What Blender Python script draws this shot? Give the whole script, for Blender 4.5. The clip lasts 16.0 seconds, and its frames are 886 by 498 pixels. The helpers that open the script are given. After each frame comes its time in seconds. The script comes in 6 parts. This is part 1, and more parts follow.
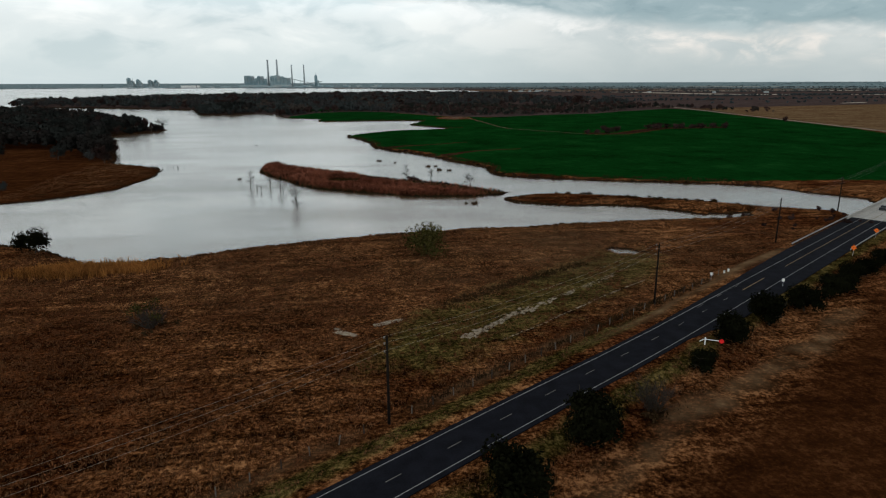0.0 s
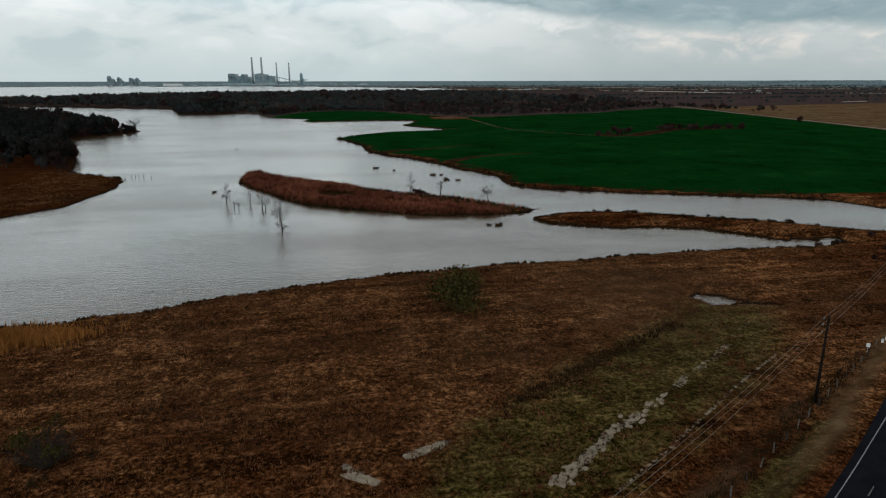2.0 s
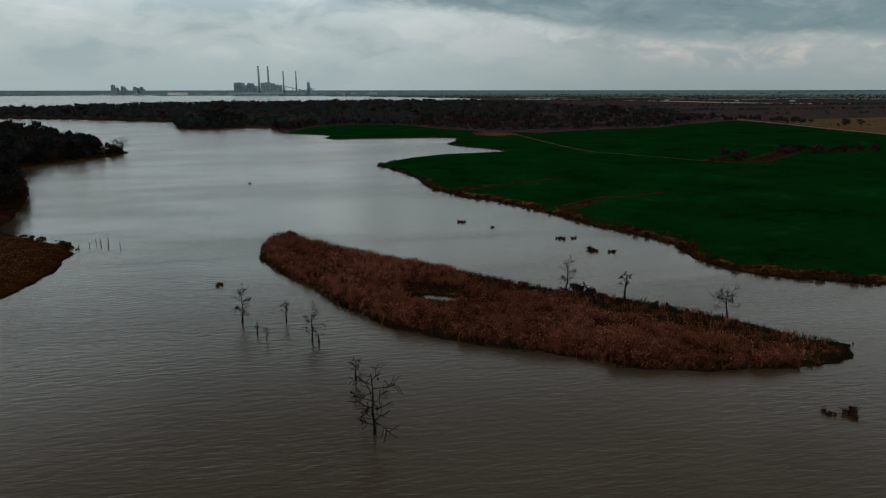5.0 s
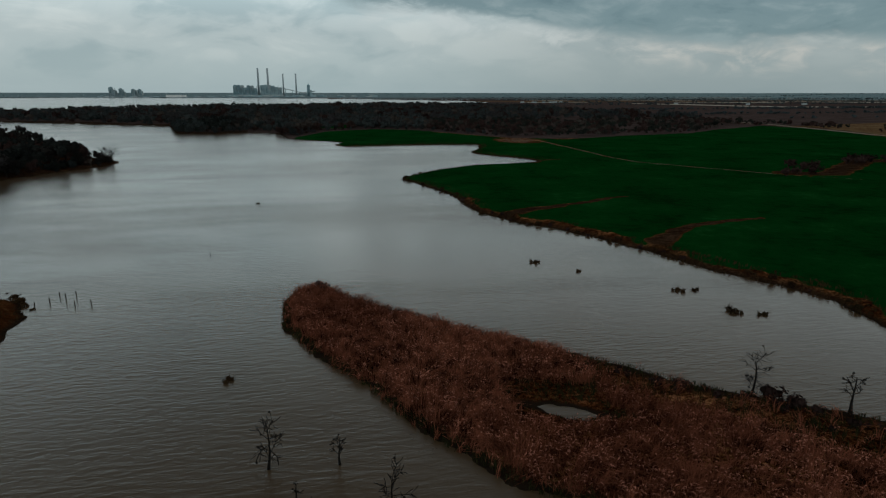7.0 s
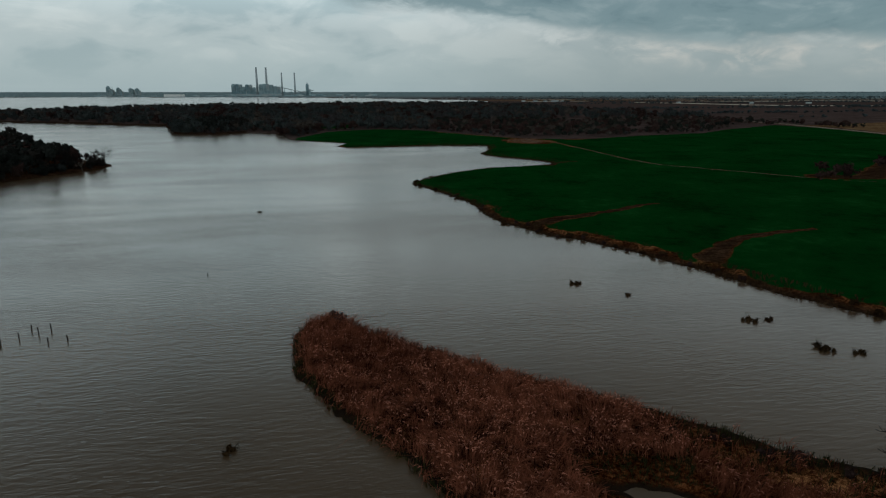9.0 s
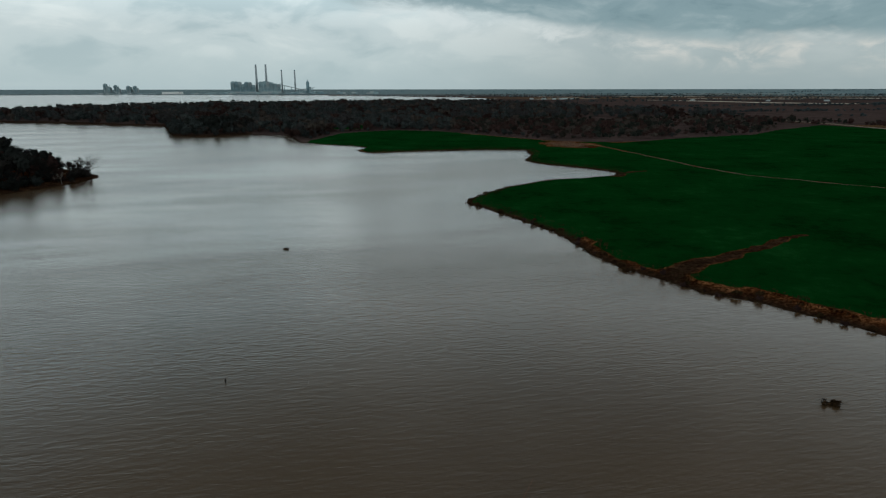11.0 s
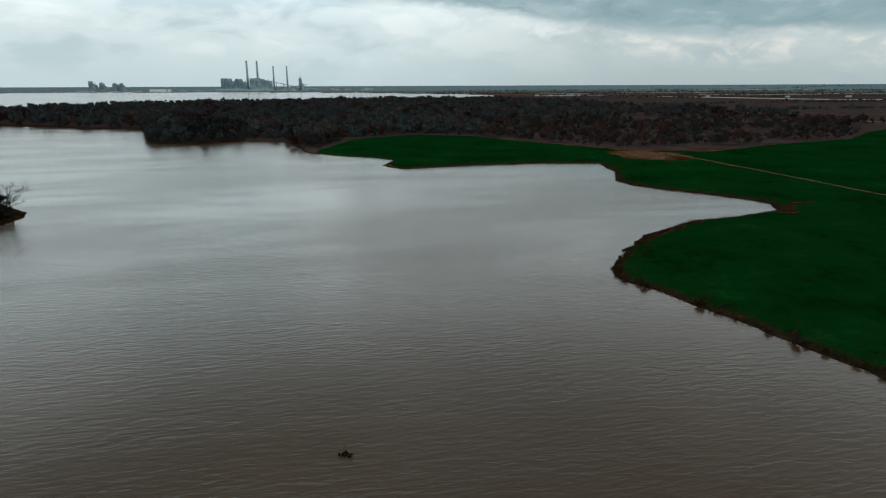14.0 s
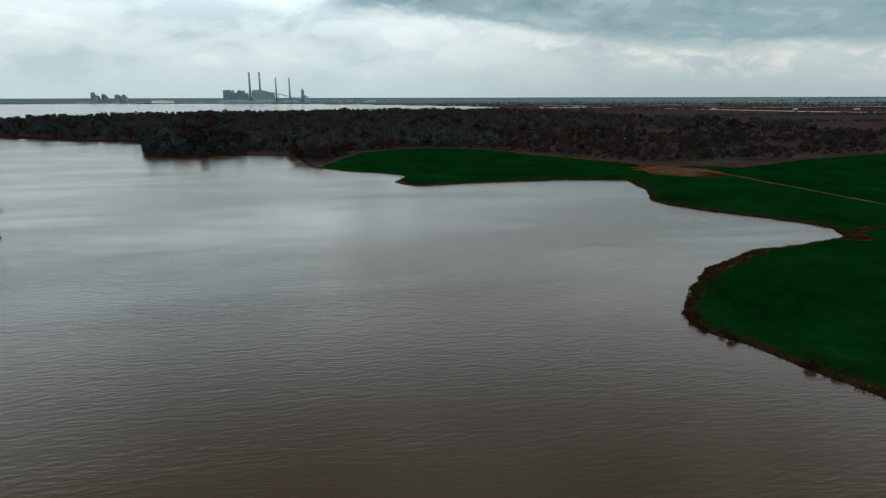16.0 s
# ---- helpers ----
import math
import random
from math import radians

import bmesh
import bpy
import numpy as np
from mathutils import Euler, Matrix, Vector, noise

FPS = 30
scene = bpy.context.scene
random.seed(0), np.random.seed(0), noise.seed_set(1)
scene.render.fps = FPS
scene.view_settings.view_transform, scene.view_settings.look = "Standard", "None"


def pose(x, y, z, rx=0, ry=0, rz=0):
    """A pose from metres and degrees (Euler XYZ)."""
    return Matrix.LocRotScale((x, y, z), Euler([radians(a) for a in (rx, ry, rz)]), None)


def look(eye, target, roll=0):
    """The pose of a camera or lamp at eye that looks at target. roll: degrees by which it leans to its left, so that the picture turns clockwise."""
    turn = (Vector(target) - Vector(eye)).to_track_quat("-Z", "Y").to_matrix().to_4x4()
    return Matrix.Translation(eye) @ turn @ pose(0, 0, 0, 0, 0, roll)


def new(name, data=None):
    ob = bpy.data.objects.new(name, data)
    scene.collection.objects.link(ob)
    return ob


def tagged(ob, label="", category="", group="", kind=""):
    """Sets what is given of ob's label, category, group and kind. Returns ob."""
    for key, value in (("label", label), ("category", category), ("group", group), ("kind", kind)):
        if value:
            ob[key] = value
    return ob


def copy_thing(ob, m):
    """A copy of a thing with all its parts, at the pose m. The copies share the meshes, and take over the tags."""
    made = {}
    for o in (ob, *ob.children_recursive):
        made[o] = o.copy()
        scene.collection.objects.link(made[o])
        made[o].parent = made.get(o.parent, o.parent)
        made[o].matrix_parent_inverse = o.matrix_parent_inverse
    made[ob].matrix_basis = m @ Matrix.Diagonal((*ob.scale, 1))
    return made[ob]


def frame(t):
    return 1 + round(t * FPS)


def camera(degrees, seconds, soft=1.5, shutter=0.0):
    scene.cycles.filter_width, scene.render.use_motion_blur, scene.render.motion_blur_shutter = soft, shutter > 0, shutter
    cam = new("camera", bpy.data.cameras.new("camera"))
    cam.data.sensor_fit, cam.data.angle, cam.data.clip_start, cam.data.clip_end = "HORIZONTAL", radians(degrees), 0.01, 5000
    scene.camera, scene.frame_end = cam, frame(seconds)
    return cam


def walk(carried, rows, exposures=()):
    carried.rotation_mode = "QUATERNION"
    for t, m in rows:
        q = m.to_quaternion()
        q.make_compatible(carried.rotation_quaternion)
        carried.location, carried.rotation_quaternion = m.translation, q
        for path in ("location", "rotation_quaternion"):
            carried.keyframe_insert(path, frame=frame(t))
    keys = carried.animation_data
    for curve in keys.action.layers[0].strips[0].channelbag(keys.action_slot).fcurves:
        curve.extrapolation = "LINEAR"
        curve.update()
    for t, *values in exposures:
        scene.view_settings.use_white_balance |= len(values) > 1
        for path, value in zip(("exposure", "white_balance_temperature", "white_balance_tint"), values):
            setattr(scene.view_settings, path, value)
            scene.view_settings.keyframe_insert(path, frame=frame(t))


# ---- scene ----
# camera and its flight
cam = camera(70, 16.0, soft=1.2)
PATH = [
    (0, (-0.00, 0.00, 41.43), (8.08, 47.63, 28.54), -0.15),
    (0.5, (-0.42, 3.97, 41.23), (7.78, 51.56, 28.26), -0.24),
    (1, (-0.84, 8.48, 40.96), (7.78, 55.98, 27.96), -0.23),
    (1.2, (-1.02, 12.60, 40.92), (7.84, 60.06, 27.92), -0.20),
    (1.5, (-1.47, 23.15, 40.81), (7.75, 70.54, 27.81), -0.17),
    (2, (-1.99, 41.38, 40.54), (7.12, 88.80, 27.53), -0.10),
    (2.5, (-4.06, 58.94, 40.64), (4.97, 106.41, 27.77), -0.12),
    (3, (-6.43, 76.10, 40.34), (2.50, 123.66, 27.75), -0.04),
    (3.5, (-9.11, 93.86, 40.46), (-0.28, 141.46, 27.94), -0.01),
    (4, (-11.78, 112.74, 40.75), (-2.92, 160.35, 28.30), -0.06),
    (4.2, (-13.07, 120.30, 40.74), (-4.21, 167.91, 28.31), -0.06),
    (5, (-17.96, 149.00, 40.70), (-9.12, 196.64, 28.35), -0.04),
    (5.7, (-22.30, 174.50, 40.66), (-13.48, 222.16, 28.39), -0.03),
    (6, (-23.97, 184.30, 40.64), (-15.15, 231.97, 28.41), -0.02),
    (6.3, (-24.86, 189.49, 40.64), (-16.04, 237.17, 28.43), -0.02),
    (6.5, (-25.52, 191.20, 40.59), (-16.57, 238.87, 28.42), 0.07),
    (7, (-26.40, 196.12, 40.69), (-17.44, 243.79, 28.53), 0.04),
    (7.5, (-27.24, 200.83, 40.94), (-18.22, 248.47, 28.73), -0.06),
    (8, (-27.82, 205.65, 40.96), (-18.85, 253.29, 28.72), -0.09),
    (8.5, (-28.61, 210.65, 40.87), (-19.54, 258.26, 28.59), -0.10),
    (9, (-29.22, 215.72, 40.60), (-20.17, 263.35, 28.37), -0.03),
    (9.2, (-29.67, 217.90, 40.59), (-20.60, 265.52, 28.34), -0.04),
    (9.5, (-30.58, 222.40, 40.57), (-21.51, 270.01, 28.29), -0.04),
    (9.8, (-32.21, 230.40, 40.54), (-23.13, 278.00, 28.23), -0.04),
    (10.3, (-35.90, 248.50, 40.46), (-26.80, 296.09, 28.11), -0.04),
    (10.9, (-40.34, 270.30, 40.36), (-31.22, 317.87, 27.96), -0.05),
    (11.5, (-44.77, 292.06, 40.27), (-35.63, 339.62, 27.81), -0.05),
    (12, (-48.61, 307.19, 40.13), (-39.17, 354.68, 27.69), -0.10),
    (12.5, (-50.81, 323.66, 39.87), (-41.03, 371.09, 27.44), -0.02),
    (13, (-51.43, 340.42, 39.94), (-41.60, 387.82, 27.42), -0.16),
    (13.5, (-51.90, 357.19, 40.05), (-42.03, 404.55, 27.42), -0.16),
    (14, (-52.79, 372.63, 40.14), (-43.09, 420.02, 27.47), -0.22),
    (14.5, (-53.50, 382.85, 39.84), (-43.98, 430.26, 27.11), -0.17),
    (15, (-53.95, 387.75, 39.61), (-44.30, 435.15, 26.94), -0.10),
    (15.5, (-54.40, 392.31, 39.75), (-44.79, 439.82, 27.47), -0.21),
    (16, (-55.09, 396.70, 39.79), (-45.42, 444.32, 27.98), -0.12),
]

walk(cam, [(t, look(eye, target, roll)) for t, eye, target, roll in PATH],
     [(0, 0.12, 6390, 8.5), (1.0, 0.10, 6380, 8.5), (2.0, -0.06, 6320, 8), (3.5, -0.48, 6230, 6.5), (4.2, -0.58, 6200, 5.2), (7.0, -0.65, 6060, 1), (9.2, -0.62, 6030, 1), (11.5, -0.22, 6070, 2.5), (13.0, -0.02, 6090, 3.5), (16.0, -0.02, 6090, 3.5)])

# ---------------------------------------------------------------- world and light
SUN_EL, SUN_AZ = radians(48), radians(215)
world = bpy.data.worlds.new("world")
scene.world = world
world.use_nodes = True


class Nodes:
    """Small builder for node trees."""

    def __init__(self, tree):
        self.tree = tree
        tree.nodes.clear()

    def add(self, kind, inputs=(), **props):
        n = self.tree.nodes.new(kind)
        if "operation" in props:
            n.operation = props["operation"]
        if "use_clamp" in props:
            n.use_clamp = props["use_clamp"]
        if "data_type" in props:
            n.data_type, n.blend_type = props["data_type"], props["blend_type"]
        if "interpolation_type" in props:
            n.interpolation_type = props["interpolation_type"]
        if "attribute_name" in props:
            n.attribute_name = props["attribute_name"]
        for k, v in dict(inputs).items():
            self.put(n, k, v)
        return n

    def put(self, n, key, value):
        sock = n.inputs[key]
        if isinstance(value, bpy.types.NodeSocket):
            self.tree.links.new(value, sock)
        else:
            sock.default_value = value

    def math(self, op, a, b=0.0, clamp=False):
        return self.add("ShaderNodeMath", {0: a, 1: b}, operation=op, use_clamp=clamp).outputs[0]

    def noise(self, vec, scale, detail=4.0, rough=0.55, distortion=0.0):
        return self.add("ShaderNodeTexNoise", {"Vector": vec, "Scale": scale, "Detail": detail, "Roughness": rough, "Distortion": distortion}).outputs[0]

    def ramp(self, fac, stops, smooth=True):
        n = self.add("ShaderNodeValToRGB", {0: fac})
        n.color_ramp.interpolation = "EASE" if smooth else "LINEAR"
        e = n.color_ramp.elements
        while len(e) < len(stops):
            e.new(0.5)
        for el, (p, c) in zip(e, stops):
            el.position, el.color = p, (*c, 1) if len(c) == 3 else c
        return n.outputs[0]

    def mix(self, fac, a, b, blend="MIX"):
        n = self.add("ShaderNodeMix", data_type="RGBA", blend_type=blend)
        for k, v in ((0, fac), (6, a), (7, b)):
            if isinstance(v, tuple) and len(v) == 3:
                v = (*v, 1)
            self.put(n, k, v)
        return n.outputs[2]

    def step(self, v, lo, hi):
        return self.add("ShaderNodeMapRange", {0: v, 1: lo, 2: hi}, interpolation_type="SMOOTHSTEP").outputs[0]


def build_sky():
    w = Nodes(world.node_tree)
    sky = w.add("ShaderNodeTexSky")
    sky.sky_type, sky.sun_disc, sky.sun_elevation, sky.sun_rotation = "NISHITA", False, SUN_EL, SUN_AZ
    gen = w.add("ShaderNodeTexCoord").outputs["Generated"]
    xyz = w.add("ShaderNodeSeparateXYZ", {0: gen}).outputs
    up = w.math("MAXIMUM", xyz[2], 0.0)

    def cloud(scale, flat, detail, rough, twist, shift=0.0):
        m = w.add("ShaderNodeMapping", {"Vector": gen, "Location": (shift, shift * 0.7, 0), "Scale": (scale, scale, scale * flat)}).outputs[0]
        return w.noise(m, 1.0, detail, rough, twist)
    wide = cloud(3.2, 2.6, 3.0, 0.5, 0.5, 1.7)
    mid = cloud(8.0, 2.8, 5.0, 0.55, 0.6, 4.1)
    puff = cloud(15.0, 2.2, 6.0, 0.58, 0.5, 0.4)
    # a pale broken deck with grey-blue hollows
    soft = w.math("ADD", w.math("MULTIPLY", wide, 0.50), w.math("ADD", w.math("MULTIPLY", mid, 0.36), w.math("MULTIPLY", puff, 0.14)))
    deck = w.ramp(soft, [(0.40, (0.93, 0.945, 0.92)), (0.50, (0.775, 0.82, 0.815)), (0.60, (0.575, 0.655, 0.67))])
    low = w.math("SUBTRACT", 1.0, w.step(up, -0.005, 0.085))
    deck = w.mix(w.math("MULTIPLY", low, 0.85), deck, (0.60, 0.685, 0.70))
    # bright band added mostly above the view to lift the lake, zenith dimmed
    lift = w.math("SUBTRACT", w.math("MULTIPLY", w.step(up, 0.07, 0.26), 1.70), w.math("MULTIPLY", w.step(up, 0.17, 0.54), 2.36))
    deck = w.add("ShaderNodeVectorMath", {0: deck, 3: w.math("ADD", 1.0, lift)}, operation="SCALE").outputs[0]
    deck = w.add("ShaderNodeVectorMath", {0: deck, 3: w.math("SUBTRACT", 1.0, w.math("MULTIPLY", w.step(xyz[0], 0.02, 0.50), 0.24))}, operation="SCALE").outputs[0]
    # a thicker bank of cloud over the north-east, with a ragged lower edge that is lit white and peach
    edge = w.add("ShaderNodeMapRange", {0: xyz[0], 1: 0.04, 2: 0.62, 3: 0.124, 4: 0.064}, interpolation_type="SMOOTHSTEP").outputs[0]
    rag = w.math("ADD", w.math("MULTIPLY", w.math("SUBTRACT", puff, 0.5), 0.034), w.math("MULTIPLY", w.math("SUBTRACT", mid, 0.5), 0.034))
    over = w.math("ADD", w.math("SUBTRACT", up, edge), rag)
    side = w.step(w.math("ADD", xyz[0], w.math("MULTIPLY", rag, 0.8)), 0.0, 0.08)
    bank = w.ramp(w.math("ADD", w.math("MULTIPLY", mid, 0.55), w.math("MULTIPLY", puff, 0.45)), [(0.36, (0.225, 0.315, 0.345)), (0.50, (0.315, 0.41, 0.435)), (0.64, (0.45, 0.53, 0.545))])
    rim = w.math("MULTIPLY", w.math("MULTIPLY", w.step(over, -0.050, -0.012), w.step(xyz[0], 0.02, 0.10)), w.step(puff, 0.42, 0.66))
    glow = w.mix(w.step(xyz[0], 0.25, 0.55), (1.0, 0.995, 0.97), (0.98, 0.88, 0.80))
    deck = w.mix(w.math("MULTIPLY", rim, 0.7), deck, glow)
    thick = w.math("MULTIPLY", w.step(over, -0.008, 0.012), side)
    deck = w.mix(w.math("MULTIPLY", thick, w.math("SUBTRACT", 1.0, w.step(up, 0.13, 0.23))), deck, bank)
    lit = w.add("ShaderNodeVectorMath", {0: sky.outputs[0], 3: 0.07}, operation="SCALE").outputs[0]
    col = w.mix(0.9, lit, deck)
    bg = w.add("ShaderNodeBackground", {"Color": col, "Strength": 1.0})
    w.add("ShaderNodeOutputWorld", {"Surface": bg.outputs[0]})


build_sky()
sun = new("sun", bpy.data.lights.new("sun", "SUN"))
sun.data.energy, sun.data.angle, sun.data.color = 0.5, radians(60), (1.0, 0.96, 0.9)
sun.matrix_world = look((0, 0, 0), (-math.sin(SUN_AZ) * math.cos(SUN_EL), -math.cos(SUN_AZ) * math.cos(SUN_EL), -math.sin(SUN_EL)))


# ---------------------------------------------------------------- materials
def material(name, rough=0.8, metal=0.0, spec=0.2):
    m = bpy.data.materials.new(name)
    m.use_nodes = True
    n = Nodes(m.node_tree)
    bsdf = n.add("ShaderNodeBsdfPrincipled", {"Roughness": rough, "Metallic": metal, "Specular IOR Level": spec})
    n.add("ShaderNodeOutputMaterial", {"Surface": bsdf.outputs[0]})
    return m, n, bsdf


def bump(n, bsdf, height, strength=0.5, distance=0.1):
    b = n.add("ShaderNodeBump", {"Height": height, "Strength": strength, "Distance": distance})
    n.put(bsdf, "Normal", b.outputs[0])


def simple(name, col, rough=0.8, metal=0.0, vary=0.25, scale=2.0, relief=0.0):
    """A plain surface with stains at two scales."""
    m, n, bsdf = material(name, rough, metal, 0.2 if rough < 0.85 else 0.03)
    pos = n.add("ShaderNodeTexCoord").outputs["Object"]
    a = n.noise(pos, scale, 5.0)
    b = n.noise(pos, scale * 9, 3.0)
    k = n.math("ADD", n.math("MULTIPLY", a, 0.65), n.math("MULTIPLY", b, 0.35))
    dark = tuple(c * (1 - vary) for c in col)
    pale = tuple(min(1, c * (1 + vary)) for c in col)
    n.put(bsdf, "Base Color", n.ramp(k, [(0.3, dark), (0.7, pale)]))
    if relief:
        bump(n, bsdf, k, 0.6, relief)
    return m


def leafy(name, dark, pale, hue=(0, 0, 0), amount=0.0, grain=0.42, clump=0.0):
    """Leaves and stems: each leaf island and each plant takes its own tone."""
    m, n, bsdf = material(name, 1.0, 0.0, 0.0)
    geo = n.add("ShaderNodeNewGeometry")
    pos = geo.outputs["Position"]
    isl = geo.outputs["Random Per Island"]
    obj = n.add("ShaderNodeObjectInfo").outputs["Random"]
    k = n.math("ADD", n.math("MULTIPLY", isl, grain), n.math("MULTIPLY", n.noise(pos, 0.11, 3.0), 1.27 - grain))
    k = n.math("ADD", k, n.math("MULTIPLY", n.math("SUBTRACT", obj, 0.5), 0.25))
    if clump:
        k = n.math("ADD", k, n.math("MULTIPLY", n.math("SUBTRACT", n.noise(pos, 0.55, 3.0), 0.5), clump))
    col = n.ramp(k, [(0.25, dark), (0.9, pale)], False)
    if amount:
        col = n.mix(n.math("MULTIPLY", n.step(n.noise(pos, 0.03, 3.0), 0.45, 0.62), amount), col, hue)
    n.put(bsdf, "Base Color", col)
    return m


def ground_material():
    m, n, bsdf = material("ground_cover", 1.0, 0.0, 0.0)
    pos = n.add("ShaderNodeNewGeometry").outputs["Position"]
    cover = n.add("ShaderNodeAttribute", attribute_name="cover")
    sep = n.add("ShaderNodeSeparateColor", {0: cover.outputs[0]}).outputs
    wide = n.add("ShaderNodeAttribute", attribute_name="wide")
    wsep = n.add("ShaderNodeSeparateColor", {0: wide.outputs[0]}).outputs
    n1 = n.noise(pos, 0.035, 5.0, 0.6)
    n2 = n.noise(pos, 0.3, 6.0, 0.65)
    n3 = n.noise(pos, 1.8, 5.0, 0.7)
    n4 = n.noise(pos, 9.0, 4.0, 0.7)
    tuft = n.math("ADD", n.math("MULTIPLY", n3, 0.5), n.math("ADD", n.math("MULTIPLY", n4, 0.3), n.math("MULTIPLY", n2, 0.2)))
    lane = n.add("ShaderNodeMapping", {"Vector": pos, "Rotation": (0, 0, radians(-33.8)), "Scale": (0.045, 0.42, 1.0)}).outputs[0]
    streak = n.noise(lane, 1.0, 4.0, 0.6, 0.4)
    tuft = n.math("ADD", tuft, n.math("MULTIPLY", n.math("SUBTRACT", streak, 0.5), 0.24))
    tuft = n.math("ADD", tuft, n.math("MULTIPLY", n.math("SUBTRACT", n.noise(pos, 0.75, 3.0, 0.6), 0.5), 0.16))
    # dry winter grass, from dark russet to straw
    dry = n.ramp(tuft, [(0.42, (0.0095, 0.0036, 0.0014)), (0.485, (0.056, 0.0205, 0.0070)), (0.53, (0.150, 0.060, 0.0215)), (0.60, (0.40, 0.195, 0.085))], False)
    rust = n.ramp(tuft, [(0.42, (0.0055, 0.0017, 0.0007)), (0.49, (0.033, 0.0098, 0.0033)), (0.54, (0.078, 0.0250, 0.0088)), (0.61, (0.190, 0.074, 0.0290))], False)
    even = n.ramp(n.math("ADD", n.math("MULTIPLY", n1, 0.4), n.math("ADD", n.math("MULTIPLY", n2, 0.4), n.math("MULTIPLY", n3, 0.2))), [(0.38, (0.022, 0.0074, 0.0028)), (0.52, (0.040, 0.0140, 0.0050)), (0.64, (0.088, 0.036, 0.0140))])
    rust = n.mix(n.math("MULTIPLY", cover.outputs["Alpha"], 0.72), rust, even)
    col = n.mix(n.math("MAXIMUM", n.step(n1, 0.43, 0.60), cover.outputs["Alpha"]), dry, rust)
    olive = n.ramp(tuft, [(0.42, (0.0055, 0.0050, 0.0014)), (0.49, (0.031, 0.0285, 0.0070)), (0.54, (0.078, 0.066, 0.0180)), (0.61, (0.180, 0.142, 0.054))], False)
    wet = n.math("ADD", wsep[1], n.math("MULTIPLY", n.math("SUBTRACT", n2, 0.5), 0.9))
    col = n.mix(n.math("MULTIPLY", n.step(wet, 0.30, 0.70), 0.85), col, olive)
    # plough land and scrub floor far off
    plough = n.ramp(n.math("ADD", n.math("MULTIPLY", n1, 0.5), n.math("MULTIPLY", n2, 0.5)), [(0.35, (0.038, 0.0265, 0.0255)), (0.65, (0.082, 0.0580, 0.0525))])
    col = n.mix(n.step(n.math("ADD", sep[2], n.math("MULTIPLY", n.math("SUBTRACT", n2, 0.5), 0.3)), 0.35, 0.65), col, plough)
    straw = n.ramp(n.math("ADD", n.math("MULTIPLY", n2, 0.6), n.math("MULTIPLY", n1, 0.4)), [(0.38, (0.072, 0.040, 0.0195)), (0.50, (0.125, 0.076, 0.0390)), (0.62, (0.19, 0.125, 0.068))])
    col = n.mix(wsep[0], col, straw)
    # painted haze: the ground colour turns blue-grey towards the horizon
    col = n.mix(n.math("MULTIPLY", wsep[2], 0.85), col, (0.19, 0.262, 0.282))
    # the sown field
    green = n.ramp(n.math("ADD", n.math("MULTIPLY", n1, 0.45), n.math("ADD", n.math("MULTIPLY", n2, 0.3), n.math("MULTIPLY", n4, 0.25))),
                   [(0.38, (0.0020, 0.0150, 0.0026)), (0.52, (0.0032, 0.0325, 0.0056)), (0.64, (0.0095, 0.0560, 0.0115))])
    edge = n.math("ADD", sep[0], n.math("MULTIPLY", n.math("SUBTRACT", n2, 0.5), 0.5))
    col = n.mix(n.step(edge, 0.40, 0.60), col, green)
    # bare soil, tracks and pale mud
    bare = n.ramp(tuft, [(0.40, (0.085, 0.064, 0.046)), (0.60, (0.30, 0.255, 0.200))])
    k = n.math("ADD", n.math("MULTIPLY", sep[1], 0.85), n.math("MULTIPLY", n.math("SUBTRACT", n3, 0.5), 1.0))
    col = n.mix(n.step(k, 0.42, 0.56), col, bare)
    # wet mud at the water's edge
    z = n.add("ShaderNodeSeparateXYZ", {0: pos}).outputs[2]
    col = n.mix(n.step(n.math("ADD", z, n.math("MULTIPLY", n3, -0.5)), 0.14, -0.14), col, (0.017, 0.0115, 0.0078))
    worn = n.step(n.math("ADD", wide.outputs["Alpha"], n.math("MULTIPLY", n.math("SUBTRACT", n3, 0.5), 1.0)), 0.25, 0.75)
    earth = n.ramp(tuft, [(0.42, (0.010, 0.0055, 0.0036)), (0.52, (0.028, 0.0165, 0.0100)), (0.62, (0.075, 0.043, 0.024))])
    col = n.mix(n.math("MULTIPLY", worn, n.math("MULTIPLY", wide.outputs["Alpha"], 0.88)), col, earth)
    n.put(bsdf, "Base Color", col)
    bump(n, bsdf, tuft, 0.9, 0.5)
    return m


